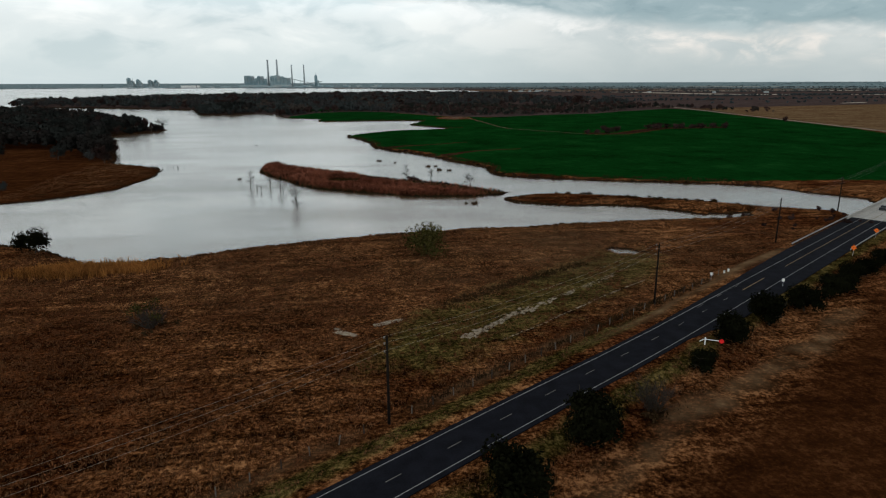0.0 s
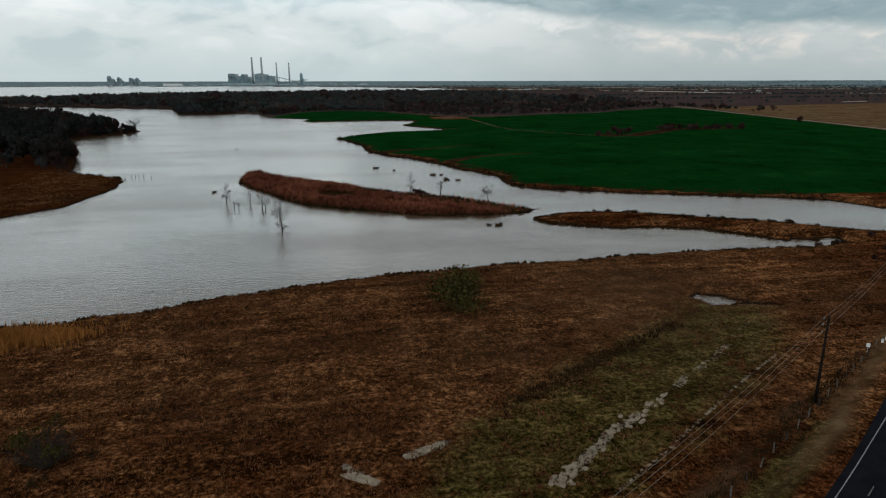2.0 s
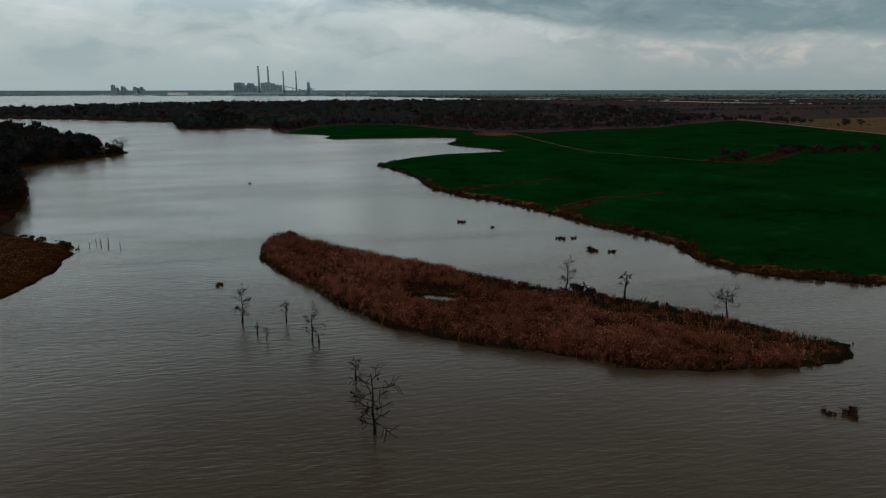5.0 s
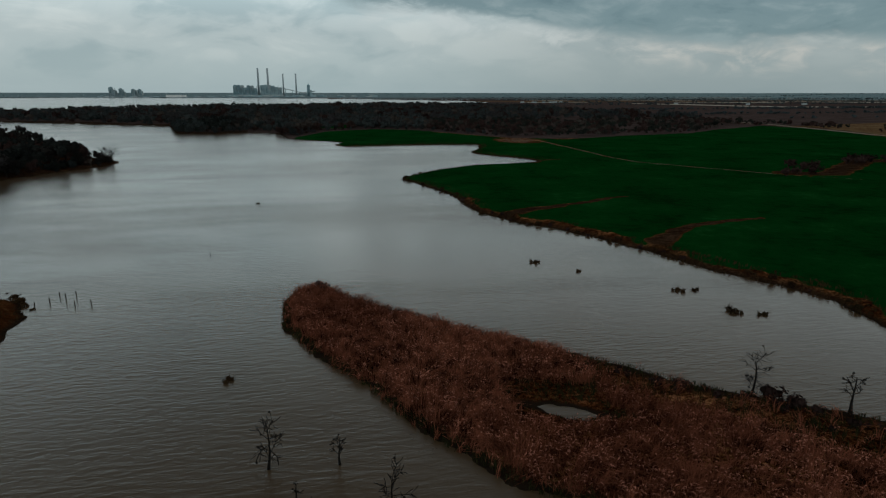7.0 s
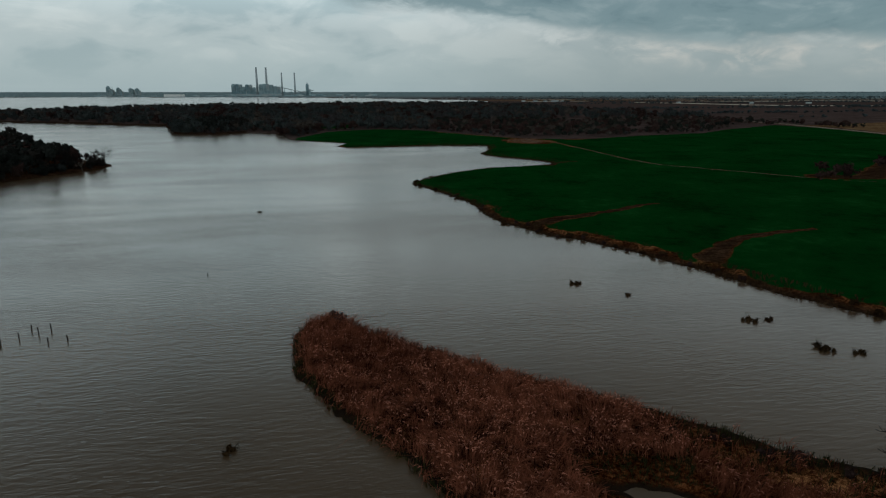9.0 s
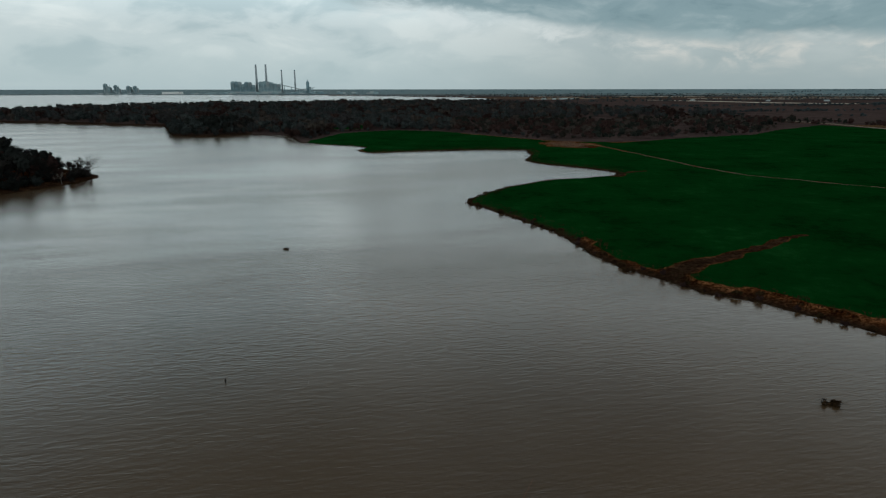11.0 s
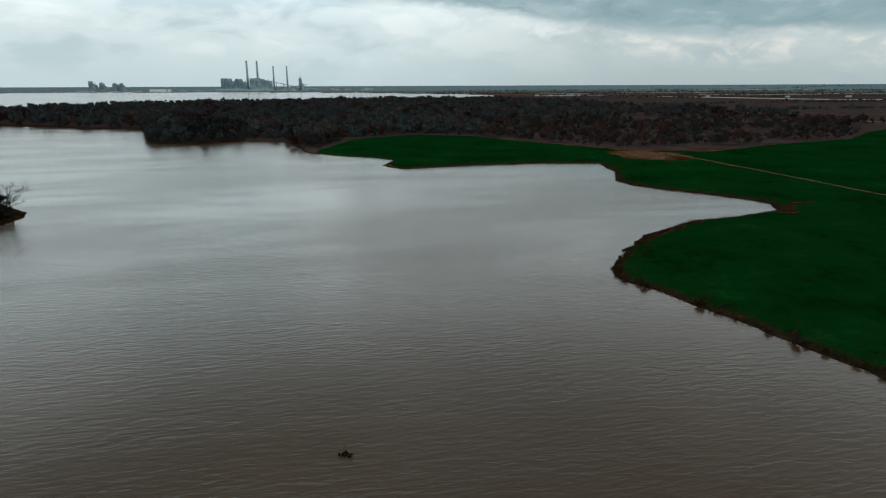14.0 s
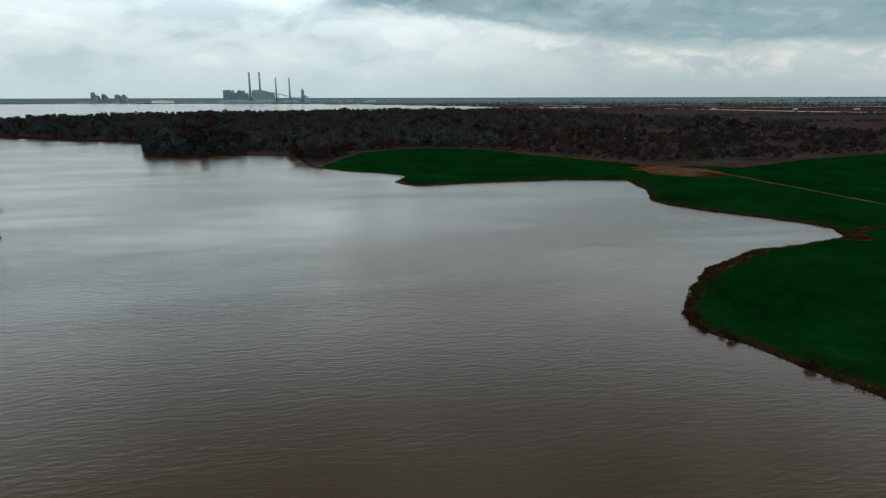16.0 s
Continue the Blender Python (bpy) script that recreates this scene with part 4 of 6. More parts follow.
    v = np.stack([root - side * wd * 0.4, root + side * wd * 0.4, mid + side * wd, mid - side * wd, tip + side * wd * 0.3, tip - side * wd * 0.3], 1).reshape(-1, 3)
    k = np.arange(len(d))[:, None] * 6
    stuff("reed_plumes", v, np.concatenate([k + np.array([0, 1, 2, 3]), k + np.array([3, 2, 4, 5])]), PLUME, "pale nodding seed heads over the reed bed", "reeds")
    stuff("green_sedge", *blades(rng, base[edge], h[edge] * 0.7, 0.08, 0.45, 5), REEDGREEN, "dark green and brown sedge fringing the reed island", "sedge")


def build_banks():
    rng = np.random.RandomState(12)
    p = np.vstack([scatter(rng, 90000, -110, 190, 135, 345), scatter(rng, 70000, -10, 110, 330, 700)])
    sd, isle = shore(p)
    keep = (isle < -3) & (sd > -0.4) & (sd < 5.5) & (rng.uniform(size=len(p)) < np.where(sd < 1.2, 1.0, 0.55))
    p, sd = p[keep], sd[keep]
    north = (p[:, 1] > 226) & (p[:, 0] > 0)
    spit = (p[:, 0] > 58) & (p[:, 0] < 150) & (p[:, 1] > 176) & (p[:, 1] < 226)
    h = 0.26 + 0.25 * np.clip(wobble(p, 6, 61), -0.6, 1) + np.where(north & (p[:, 1] < 345), 0.55, 0.0) + np.where(north & (p[:, 1] >= 345), 0.10 + 0.45 * np.clip(wobble(p, 4.5, 62), -0.3, 1), 0.0) + np.where(spit, 0.25, 0)
    h = np.maximum(h, 0.15)
    base = np.column_stack([p, np.maximum(height_at(p), -0.1) - 0.04])
    stuff("bank_sedge", *blades(rng, base, h, 0.10, 0.5, 4), SEDGE, "brown sedge and dead grass along the muddy banks", "sedge")
    # dark tussocks at the very edge of the near shore
    t = scatter(rng, 60000, -100, 130, 148, 232)
    sd, isle = shore(t)
    ok = (isle < -3) & (sd > -0.35) & (sd < 0.5) & (wobble(t, 9, 63) > -0.15)
    t = t[ok][:620]
    v, f = [], []
    for k, (x, y) in enumerate(t):
        q, g = blob(rng, [((x, y, 0.22), rng.uniform(0.2, 0.52))], 18, 0.34)
        f.append(g + sum(len(w) for w in v) if not v else g + off)
        off = (off if v else 0) + len(q)
        v.append(q)
    stuff("shore_tussocks", np.vstack(v), np.vstack(f), SEDGE, "dark tussocks standing at the waterline", "tussocks")


def build_grass():
    rng = np.random.RandomState(13)
    p = np.vstack([scatter(rng, 52000, -75, 125, 45, 175), scatter(rng, 9000, -120, -80, 235, 345)])
    sd, isle = shore(p)
    rel = p - ROAD_AT
    lat, s = rel @ ROAD_SIDE, rel @ ROAD_DIR
    keep = (sd > 2) & (lat < 13.0 + 4.0 * wobble(p, 9.0, 74)) & (np.abs(lat) > np.where(s > 70, 8.0, 5.0)) & (wobble(p, 4.0, 71) + 0.7 * wobble(p, 13.0, 72) > rng.uniform(-0.9, 0.5, len(p)))
    p = p[keep]
    h = 0.20 + 0.12 * np.clip(wobble(p, 8.0, 73), -0.8, 1) + rng.uniform(0, 0.12, len(p))
    stuff("dry_grass", *blades(rng, with_z(p), h, 0.11, 0.7, 4), STRAW, "tufts of dry brown winter grass over the pasture", "grass")
    # lumpy tussocks, thickest on the western pasture
    t = scatter(rng, 15000, -72, 95, 52, 172)
    sd, _ = shore(t)
    rel = t - ROAD_AT
    lat = rel @ ROAD_SIDE
    t = t[(sd > 1.5) & (lat < -9) & (wobble(t, 5.0, 75) + 0.5 * wobble(t, 1.6, 76) + 0.012 * (10 - t[:, 0]) > rng.uniform(-0.5, 0.9, len(t)))]
    stuff("grass_tussocks", *blades(rng, with_z(t), rng.uniform(0.22, 0.55, len(t)), 0.13, 0.95, 9), TUSSOCK, "lumpy russet grass tussocks over the pasture", "grass")
    # tall reeds in the wet corner of the pasture
    q = np.array((-54.5, 143.0)) + rng.normal(size=(1500, 2)) * np.array((6.5, 2.0))
    sd, _ = shore(q)
    q = q[sd > 0.3]
    stuff("corner_reeds", *blades(rng, with_z(q), rng.uniform(1.1, 2.1, len(q)), 0.10, 0.5, 6), GOLD, "stand of tall dry reeds in a wet corner of the pasture", "reeds")
    q = []
    for a, b in (((18.3, 109), (54.3, 130.4)), ((8, 72.5), (75, 114))):
        t = rng.uniform(size=(420, 1))
        q.append(np.array(a) * (1 - t) + np.array(b) * t + rng.normal(size=(420, 2)) * 0.7)
    q = np.vstack(q)
    stuff("ditch_grass", *blades(rng, with_z(q), rng.uniform(0.3, 0.75, len(q)), 0.10, 0.5, 5), SEDGE, "line of taller dead grass along a shallow ditch", "grass")


def mass_of(rng, pts, protos, lo, hi, name, mat, label, category="wood", sink=0.3):
    """Many small plants joined into one mass."""
    z = height_at(pts)
    vs, fs, off = [], [], 0
    for (x, y), b in zip(pts, z):
        v, f = protos[rng.randint(len(protos))]
        s, t = rng.uniform(lo, hi), rng.uniform(0, 6.28)
        c, sn = math.cos(t) * s, math.sin(t) * s
        vs.append(np.column_stack([v[:, 0] * c - v[:, 1] * sn + x, v[:, 0] * sn + v[:, 1] * c + y, v[:, 2] * s * rng.uniform(0.8, 1.15) + b - sink]))
        fs.append(f + off)
        off += len(v)
    return stuff(name, np.vstack(vs), np.vstack(fs), mat, label, category)


def thinned(p, gap):
    """Keeps the points that stand at least gap apart."""
    seen, out = {}, []
    for x, y in p:
        i, j = int(x // gap), int(y // gap)
        if all((x - a) ** 2 + (y - b) ** 2 > gap * gap for u in (-1, 0, 1) for v in (-1, 0, 1) for a, b in seen.get((i + u, j + v), ())):
            seen.setdefault((i, j), []).append((x, y))
            out.append((x, y))
    return np.array(out)


def build_wood_belt():
    """The wide wood between the two lakes: nearest trees one by one, the rest as one mass."""
    rng = np.random.RandomState(14)
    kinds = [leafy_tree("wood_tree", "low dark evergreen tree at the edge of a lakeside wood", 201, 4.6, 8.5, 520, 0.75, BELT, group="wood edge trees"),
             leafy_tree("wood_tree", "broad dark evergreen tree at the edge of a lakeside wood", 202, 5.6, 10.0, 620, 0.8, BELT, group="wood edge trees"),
             leafy_tree("brown_wood_tree", "russet-brown winter tree at the edge of a lakeside wood", 203, 4.4, 7.5, 480, 0.6, RUSSET, group="wood edge trees")]
    p = scatter(rng, 60000, -570, 640, 735, 1860)
    sd, _ = shore(p)
    fd = np.where(inside(p, FIELD), -1, 1) * seg_dist(p, FIELD)
    east = smooth(p[:, 0], 40, 330)
    clump = wobble(p, 26, 81) + 0.6 * wobble(p, 70, 82)
    keep = (sd > 0.6) & (fd > 4) & (rng.uniform(size=len(p)) < 1 - 0.2 * east) & (clump > -1.6 + 1.5 * east) & (p[:, 0] + p[:, 1] * 0.15 < 660)
    keep &= ~((np.hypot((p[:, 0] + 13) / 24, (p[:, 1] - 928) / 36)) < 1) & (seg_dist(p, TRACK, False) > 6) & (seg_dist(p, DIRT_ROAD, False) > 12)
    p = p[keep]
    back = p[:, 1] > 1010
    p = np.vstack([thinned(p[~back], 6.6), thinned(p[back], 10.5)])
    sd, _ = shore(p)
    fd = np.where(inside(p, FIELD), -1, 1) * seg_dist(p, FIELD)
    first = np.where((np.minimum(sd, fd) < 11) & (p[:, 0] < 330) & (p[:, 1] < 1150))[0][:250]
    used = np.zeros(len(p), dtype=bool)
    used[first] = True
    for i in first:
        k = rng.choice(3, p=[0.42, 0.33, 0.25])
        x, y = p[i]
        low = 0.62 if fd[i] < 11 else 0.95
        again(kinds[k], float(x), float(y), rng.uniform(0, 6.28), rng.uniform(0.6, 1.1) * low, sink=0.2)
    for k, (x, y) in enumerate(((-158, 868), (-172, 905), (-52, 806))):
        put(kinds[k], x, y, 0.4 * k, 1.1)
    for k, (x, y, f) in enumerate(((-57, 792, 1.2), (-63, 803, 1.35), (-50, 800, 1.3), (-44, 815, 1.2), (-56, 822, 1.4), (-34, 830, 1.1), (-66, 825, 1.2))):
        again(kinds[2], x, y, 1.1 * k, f, sink=0.2)
    for k, (x, y, f) in enumerate(((-169, 872, 1.25), (-162, 864, 1.1), (-152, 860, 1.2), (-166, 886, 1.3), (-140, 852, 1.0))):
        again(kinds[k % 2], x, y, 1.7 * k, f, sink=0.2)
    rest = p[~used]
    rest = rest[rng.permutation(len(rest))]
    small = (rest[:, 0] > 90) & (rest[:, 1] < 1010)
    deep = (rest[:, 1] >= 1010) & ~small
    protos = [blob(np.random.RandomState(90 + k), crown_lobes(np.random.RandomState(70 + k), 5.4, 9.0, 0.8, 7), 150, 0.95) for k in range(6)]
    for q, lo, hi, tail, cut in ((rest[~small & ~deep], 0.6, 1.4, "", (0.72, 0.90)), (rest[small], 0.3, 0.95, "_scrub", (0.48, 0.86)), (rest[deep], 0.85, 1.55, "_interior", (0.72, 0.90))):
        a, b = int(cut[0] * len(q)), int(cut[1] * len(q))
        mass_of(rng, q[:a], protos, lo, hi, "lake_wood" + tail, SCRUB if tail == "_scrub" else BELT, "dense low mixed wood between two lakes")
        mass_of(rng, q[a:b], protos, lo, hi, "russet_wood" + tail, RUSSET, "russet leafless scrub among the wood")
        mass_of(rng, q[b:], protos, lo, hi, "grey_wood" + tail, TWIG, "grey leafless trees among the wood")


def build_headland():
    rng = np.random.RandomState(15)
    kinds = [leafy_tree("headland_tree", "dark evergreen oak on a lakeside headland", 301, 5.0, 10.0, 1000, 0.6, HEADWOOD, lobes=11, group="headland trees"),
             leafy_tree("headland_tree", "tall dark evergreen oak on a lakeside headland", 302, 5.6, 12.0, 1150, 0.62, HEADWOOD, lobes=12, group="headland trees"),
             leafy_tree("brown_headland_tree", "brown winter tree with thin foliage on a lakeside headland", 303, 4.6, 9.0, 900, 0.45, RUSSET, lobes=10, group="headland trees"),
             leafy_tree("grey_headland_tree", "grey-green tree on a lakeside headland", 304, 4.6, 8.5, 900, 0.5, BELT, lobes=10, group="headland trees")]
    p = scatter(rng, 26000, -620, -108, 345, 940)
    sd, _ = shore(p)
    glade = (p[:, 1] < 425) & (p[:, 0] < -150) & (p[:, 0] > -330)
    ok = (sd > 0.5) & ~glade & (p[:, 1] > 372 - 0.25 * (p[:, 0] + 120))
    p = p[ok]
    deep = (p[:, 1] > 640) | (p[:, 0] < -300)
    p = np.vstack([thinned(p[~deep], 5.2), thinned(p[deep], 8.0)])
    sd, _ = shore(p)
    front = np.where((sd < 15) & (p[:, 0] > -230))[0]
    front = front[np.argsort(-p[front, 0])][:230]
    rest = np.ones(len(p), dtype=bool)
    rest[front] = False
    for i in front:
        q = p[i]
        if math.hypot(q[0] + 143, q[1] - 590) < 17:
            continue
        k = rng.choice(4, p=[0.36, 0.28, 0.18, 0.18])
        tip = float(np.clip((650 - q[1]) / 110, 0.6, 1.0)) if q[0] > -200 else 1.0
        again(kinds[k], float(q[0]), float(q[1]), rng.uniform(0, 6.28), rng.uniform(0.75, 1.15) * tip * (1.55 if q[0] < -40 - 0.435 * (q[1] - 216) and 515 < q[1] < 640 else 1.2 if q[1] < 520 else 0.85), sink=0.2)
    protos = [blob(np.random.RandomState(190 + k), crown_lobes(np.random.RandomState(170 + k), 5.0, 11.0, 1.0, 6), 90, 1.5) for k in range(6)]
    q = p[rest]
    q = q[rng.permutation(len(q))]
    mass_of(rng, q[: int(len(q) * 0.8)], protos, 0.95, 1.5, "headland_wood", HEADWOOD, "dense dark evergreen wood on the headland")
    mass_of(rng, q[int(len(q) * 0.8):], protos, 0.8, 1.25, "headland_brown_wood", RUSSET, "brown winter trees in the headland wood")
    put(kinds[0], -144, 364, 0.3, 0.8)
    put(kinds[1], -176, 372, 1.3, 0.85)
    put(kinds[2], -117, 350, 0.3, 0.95)
    put(kinds[3], -126, 356, 2.0, 0.7)
    again(kinds[2], -121, 361, 2.2, 1.0)
    again(kinds[2], -127, 372, 4.2, 1.05)
    again(kinds[0], -131, 384, 1.2, 0.9)
    again(kinds[3], -125, 263, 1.0, 0.45)
    dead = bare_tree("dead_tree", "bare dead tree with a rounded crown on the headland", 311, 10.5, SNAGWOOD, 10, group="dead headland trees")
    put(dead, -145.4, 588.6, 0.0, 1.0)
    again(dead, -148.8, 591.0, 2.0, 0.8)
    again(dead, -113.5, 345.5, 1.0, 0.5)
    for k, (x, y, s) in enumerate(((-157, 572, 0.95), (-166, 578, 1.15), (-171, 584, 1.2), (-163, 556, 0.8))):
        again(dead, x, y, 1.3 * k, s)
    pale = bare_tree("bleached_tree", "bleached dead trunk leaning at the water's edge", 312, 7.0, BARKPALE, 4, group="dead headland trees")
    put(pale, -149.5, 566.5, 0.6, 0.9)
    low = leafy_tree("headland_brush", "low dark brush at the tip of the headland", 305, 2.6, 2.6, 420, 0.4, HEADWOOD, "shrub", 8, "headland brush", 0.1)
    put(low, -150, 586, 0.0, 0.8)
    for k in range(22):
        again(low, -146.0 - 0.95 * k + rng.normal() * 0.6, 583 - 1.85 * k + abs(rng.normal()) * 3 + 2, k, rng.uniform(0.8, 1.5))


def build_water_things():
    snag = snag_tree("drowned_tree", "tall dead tree with crooked branches standing in the lake", 321, 7.2, SNAGWOOD, "drowned trees", 18, 0.12, 0.36, 0.35)
    flat_top = snag_tree("drowned_tree", "bare dead tree with a flat spreading top standing in the lake", 322, 4.9, SNAGWOOD, "drowned trees", 13, 0.30, 0.36, 0.55)
    slim = snag_tree("drowned_tree", "slender dead tree with few branches standing in the lake", 323, 3.8, SNAGWOOD, "drowned trees", 8, 0.35, 0.28, 0.9)
    stub = snag_tree("drowned_stump", "short broken dead trunk standing in the lake", 324, 2.0, SNAGWOOD, "drowned trees", 3, 0.45, 0.4, 0.8)
    umbrella = snag_tree("island_tree", "bare flat-topped tree at the edge of the reed island", 325, 4.6, SNAGWOOD, "island trees", 18, 0.42, 0.50, 0.3)
    bed = -0.35
    put(snag, -13.6, 218.1, 0.3, 1.12, bed)
    put(flat_top, -33.8, 260.6, 2.1, 1.1, bed)
    again(flat_top, -21.4, 249.3, 4.0, 1.0, bed)
    again(slim, -15.0, 233.5, 1.0, 0.9, bed)
    put(slim, -26.1, 260.0, 0.5, 0.95, bed)
    put(stub, -30.7, 254.3, 2.5, 0.95, bed)
    again(stub, -20.4, 248.4, 3.3, 1.0, bed)
    again(slim, -28.9, 251.2, 5.0, 0.62, bed)
    again(flat_top, 29.2, 265.4, 1.7, 1.15, 0.1)
    again(slim, 39.1, 259.3, 0.2, 1.35, 0.1)
    put(umbrella, 53.2, 247.2, 3.0, 0.95, 0.1)
    rng = np.random.RandomState(16)

    def raft(name, label, seed, mat=SEDGE):
        r = np.random.RandomState(seed)
        ob = thing(name, label, "brush", group="brush rafts")
        lobes = [((r.normal() * 0.8, r.normal() * 0.35, 0.15), r.uniform(0.3, 0.6)) for _ in range(6)]
        part_mesh("weed", mesh_of("weed", *blob(r, lobes, 120, 0.4), mat), ob)
        paths = []
        for _ in range(7):
            a = r.uniform(0, 6.28)
            limbs(r, (0, 0, 0.0), (math.cos(a), math.sin(a), 0.45), 1.6, 0.05, 1, paths)
        tagged(part_mesh("brushwood", mesh_of("brushwood", *tubes(paths, 3), BARK), ob, "dark wet sticks"), kind="stuff")
        return ob
    a = raft("brush_raft", "tangle of dark branches and weed lying in the lake", 331)
    for k, (x, y, s) in enumerate(((22.9, 338.3, 0.9), (30.5, 329.0, 0.6), (45.6, 311.2, 0.95), (49.2, 311.0, 0.7), (48.6, 297.6, 1.15), (53.0, 295.0, 0.8), (-41.4, 284.3, 0.75), (-50.9, 436.0, 0.55), (47.1, 211.8, 1.0), (44.2, 212.5, 0.6), (60.0, 216.0, 0.5))):
        (put if k == 0 else again)(a, x, y, k * 1.3, s, 0.0)
    bm = cone(0.11, 0.09, 2.3, (0, 0, -0.9), 8)
    me = bpy.data.meshes.new("piling")
    bm.to_mesh(me)
    bm.free()
    me.materials.append(POLEWOOD)
    for x, y in ((-82.5, 324.4), (-80.6, 326.6), (-80.2, 330.4), (-78.3, 328.4), (-76.9, 330.0), (-75.1, 323.8), (-72.2, 324.1), (-55.8, 360.1)):
        ob = thing("piling", "weathered wooden piling standing in the lake", "post", (x, y, rng.uniform(-0.45, 0.0) - (0.4 if y > 350 else 0)), group="old pier pilings", data=me)
        ob.rotation_euler = (rng.normal() * 0.05, rng.normal() * 0.05, rng.uniform(0, 6))
    # low shrubs on the island, the spit and the river bank
    shrub = leafy_tree("shrub", "low dark brushy shrub on the bank", 341, 1.6, 1.7, 150, 0.4, RUSSET, "shrub", 6, "bank shrubs", 0.1)
    put(shrub, -28.5, 321.0, 0, 1.7)
    again(shrub, 31.4, 263.2, 1.0, 1.5)
    again(shrub, 33.6, 261.6, 2.2, 1.2)
    for k in range(22):
        t = k / 21
        again(shrub, 12 + 36 * t + rng.normal() * 1.2, 280.5 - 31 * t - 3.5 * math.sin(3.1 * t) + rng.normal() * 1.5, k, rng.uniform(0.4, 0.9))
    for k, (x, y, s) in enumerate(((32.5, 261.0, 1.1), (34.5, 259.0, 0.9), (25, 266, 0.7), (16, 275, 0.6), (8, 284, 0.5))):
        again(shrub, x, y, k, s)
    dark = leafy_tree("dark_shrub", "low dark evergreen shrub on the spit", 342, 1.5, 1.4, 140, 0.4, SEDGE, "shrub", 6, "bank shrubs", 0.1)
    put(dark, 84, 219, 0, 0.9)
    for k in range(34):
        t = k / 33
        x, y = 80 + 72 * t, 219.5 - 33 * t - 5 * math.sin(t * 3.1)
        again(dark, x + rng.normal() * 1.5, y + rng.normal() * 1.2, k, rng.uniform(0.4, 0.85))
    bank = np.array(SHORE_NORTH[6:-4], dtype=float)
    for k in range(150):
        i = rng.randint(len(bank) - 1)
        t = rng.uniform()
        x, y = bank[i] * (1 - t) + bank[i + 1] * t
        again(dark if k % 3 else shrub, float(x) + 0.7 + rng.normal() * 0.7, float(y) + rng.normal() * 0.7, k, rng.uniform(0.25, 0.8))
    for k in range(14):
        t = k / 13
        again(dark, -106 + 24 * t + rng.normal() * 0.8, 340.5 - 18 * t * t + rng.normal() * 0.8, k, rng.uniform(0.6, 1.0))
    for k in range(26):
        again(shrub, 118 + rng.uniform(0, 36), 150 + rng.uniform(0, 26), k, rng.uniform(0.35, 0.9))


def build_pasture_bushes():
    ob = leafy_tree("willow_bush", "round olive-green willow bush in the pasture", 351, 3.4, 4.4, 2200, 0.26, WILLOW, "bush", 14, low=0.1, core=0.3)
    put(ob, 20.6, 143.6, 0, 1.7)
    ob = stem_bush("thin_bush", "sprawling bush of bare grey stems with sparse olive leaves", 352, 3.6, 4.2, 90, TWIG)
    rng = np.random.RandomState(354)
    lobes = [((rng.normal() * 1.5, rng.normal() * 1.5 + 0.4, rng.uniform(2.0, 3.8)), rng.uniform(0.5, 0.9)) for _ in range(14)]
    part_mesh("foliage", mesh_of("foliage", *blob(rng, lobes, 700, 0.22, 0), WILLOW), ob, "sparse olive-green leaves")
    put(ob, -32.0, 106.3, 0, 1.1)
    ob = leafy_tree("shore_oak", "low flat-topped dark oak by the lake shore", 353, 4.3, 4.6, 2200, 0.34, OAK, "tree", 14, low=2.0)
    put(ob, -72.5, 162.0, 0, 1.05)


def build_roadside_trees():
    a = leafy_tree("roadside_oak", "dense round dark live oak beside the road", 361, 3.6, 6.2, 3200, 0.36, OAK, lobes=16, group="roadside oaks", low=0.4)
    b = leafy_tree("roadside_oak", "broad dark live oak beside the road", 362, 4.0, 5.6, 3200, 0.36, OAK, lobes=16, group="roadside oaks", low=0.4)
    put(a, 27.0, 60.3, 0.0, 1.12)
    put(b, 16.8, 52.8, 1.0, 1.1)
    for k, (o, x, y, s) in enumerate(((b, 60.5, 83.3, 0.92), (a, 49.8, 74.6, 0.62), (a, 70.8, 89.3, 0.95), (b, 82.0, 94.8, 0.9), (a, 92.0, 100.6, 0.85), (b, 97.5, 104.0, 0.8), (a, 104.0, 108.5, 0.75),
                                      (b, 110.5, 112.0, 0.75), (a, 117.5, 116.0, 0.75), (b, 125, 120.6, 0.75), (a, 133, 125.5, 0.75), (b, 141, 130, 0.8), (a, 149, 134.5, 0.8))):
        again(o, x, y, 1.7 * k, s)
    c = stem_bush("bare_roadside_bush", "thin half-leafless bush beside the road", 363, 3.4, 2.4, 60, BARK)
    put(c, 37.5, 65.6, 0, 1.25)


build_reeds()
build_banks()
build_grass()
build_wood_belt()
build_headland()
build_water_things()
build_pasture_bushes()
build_roadside_trees()


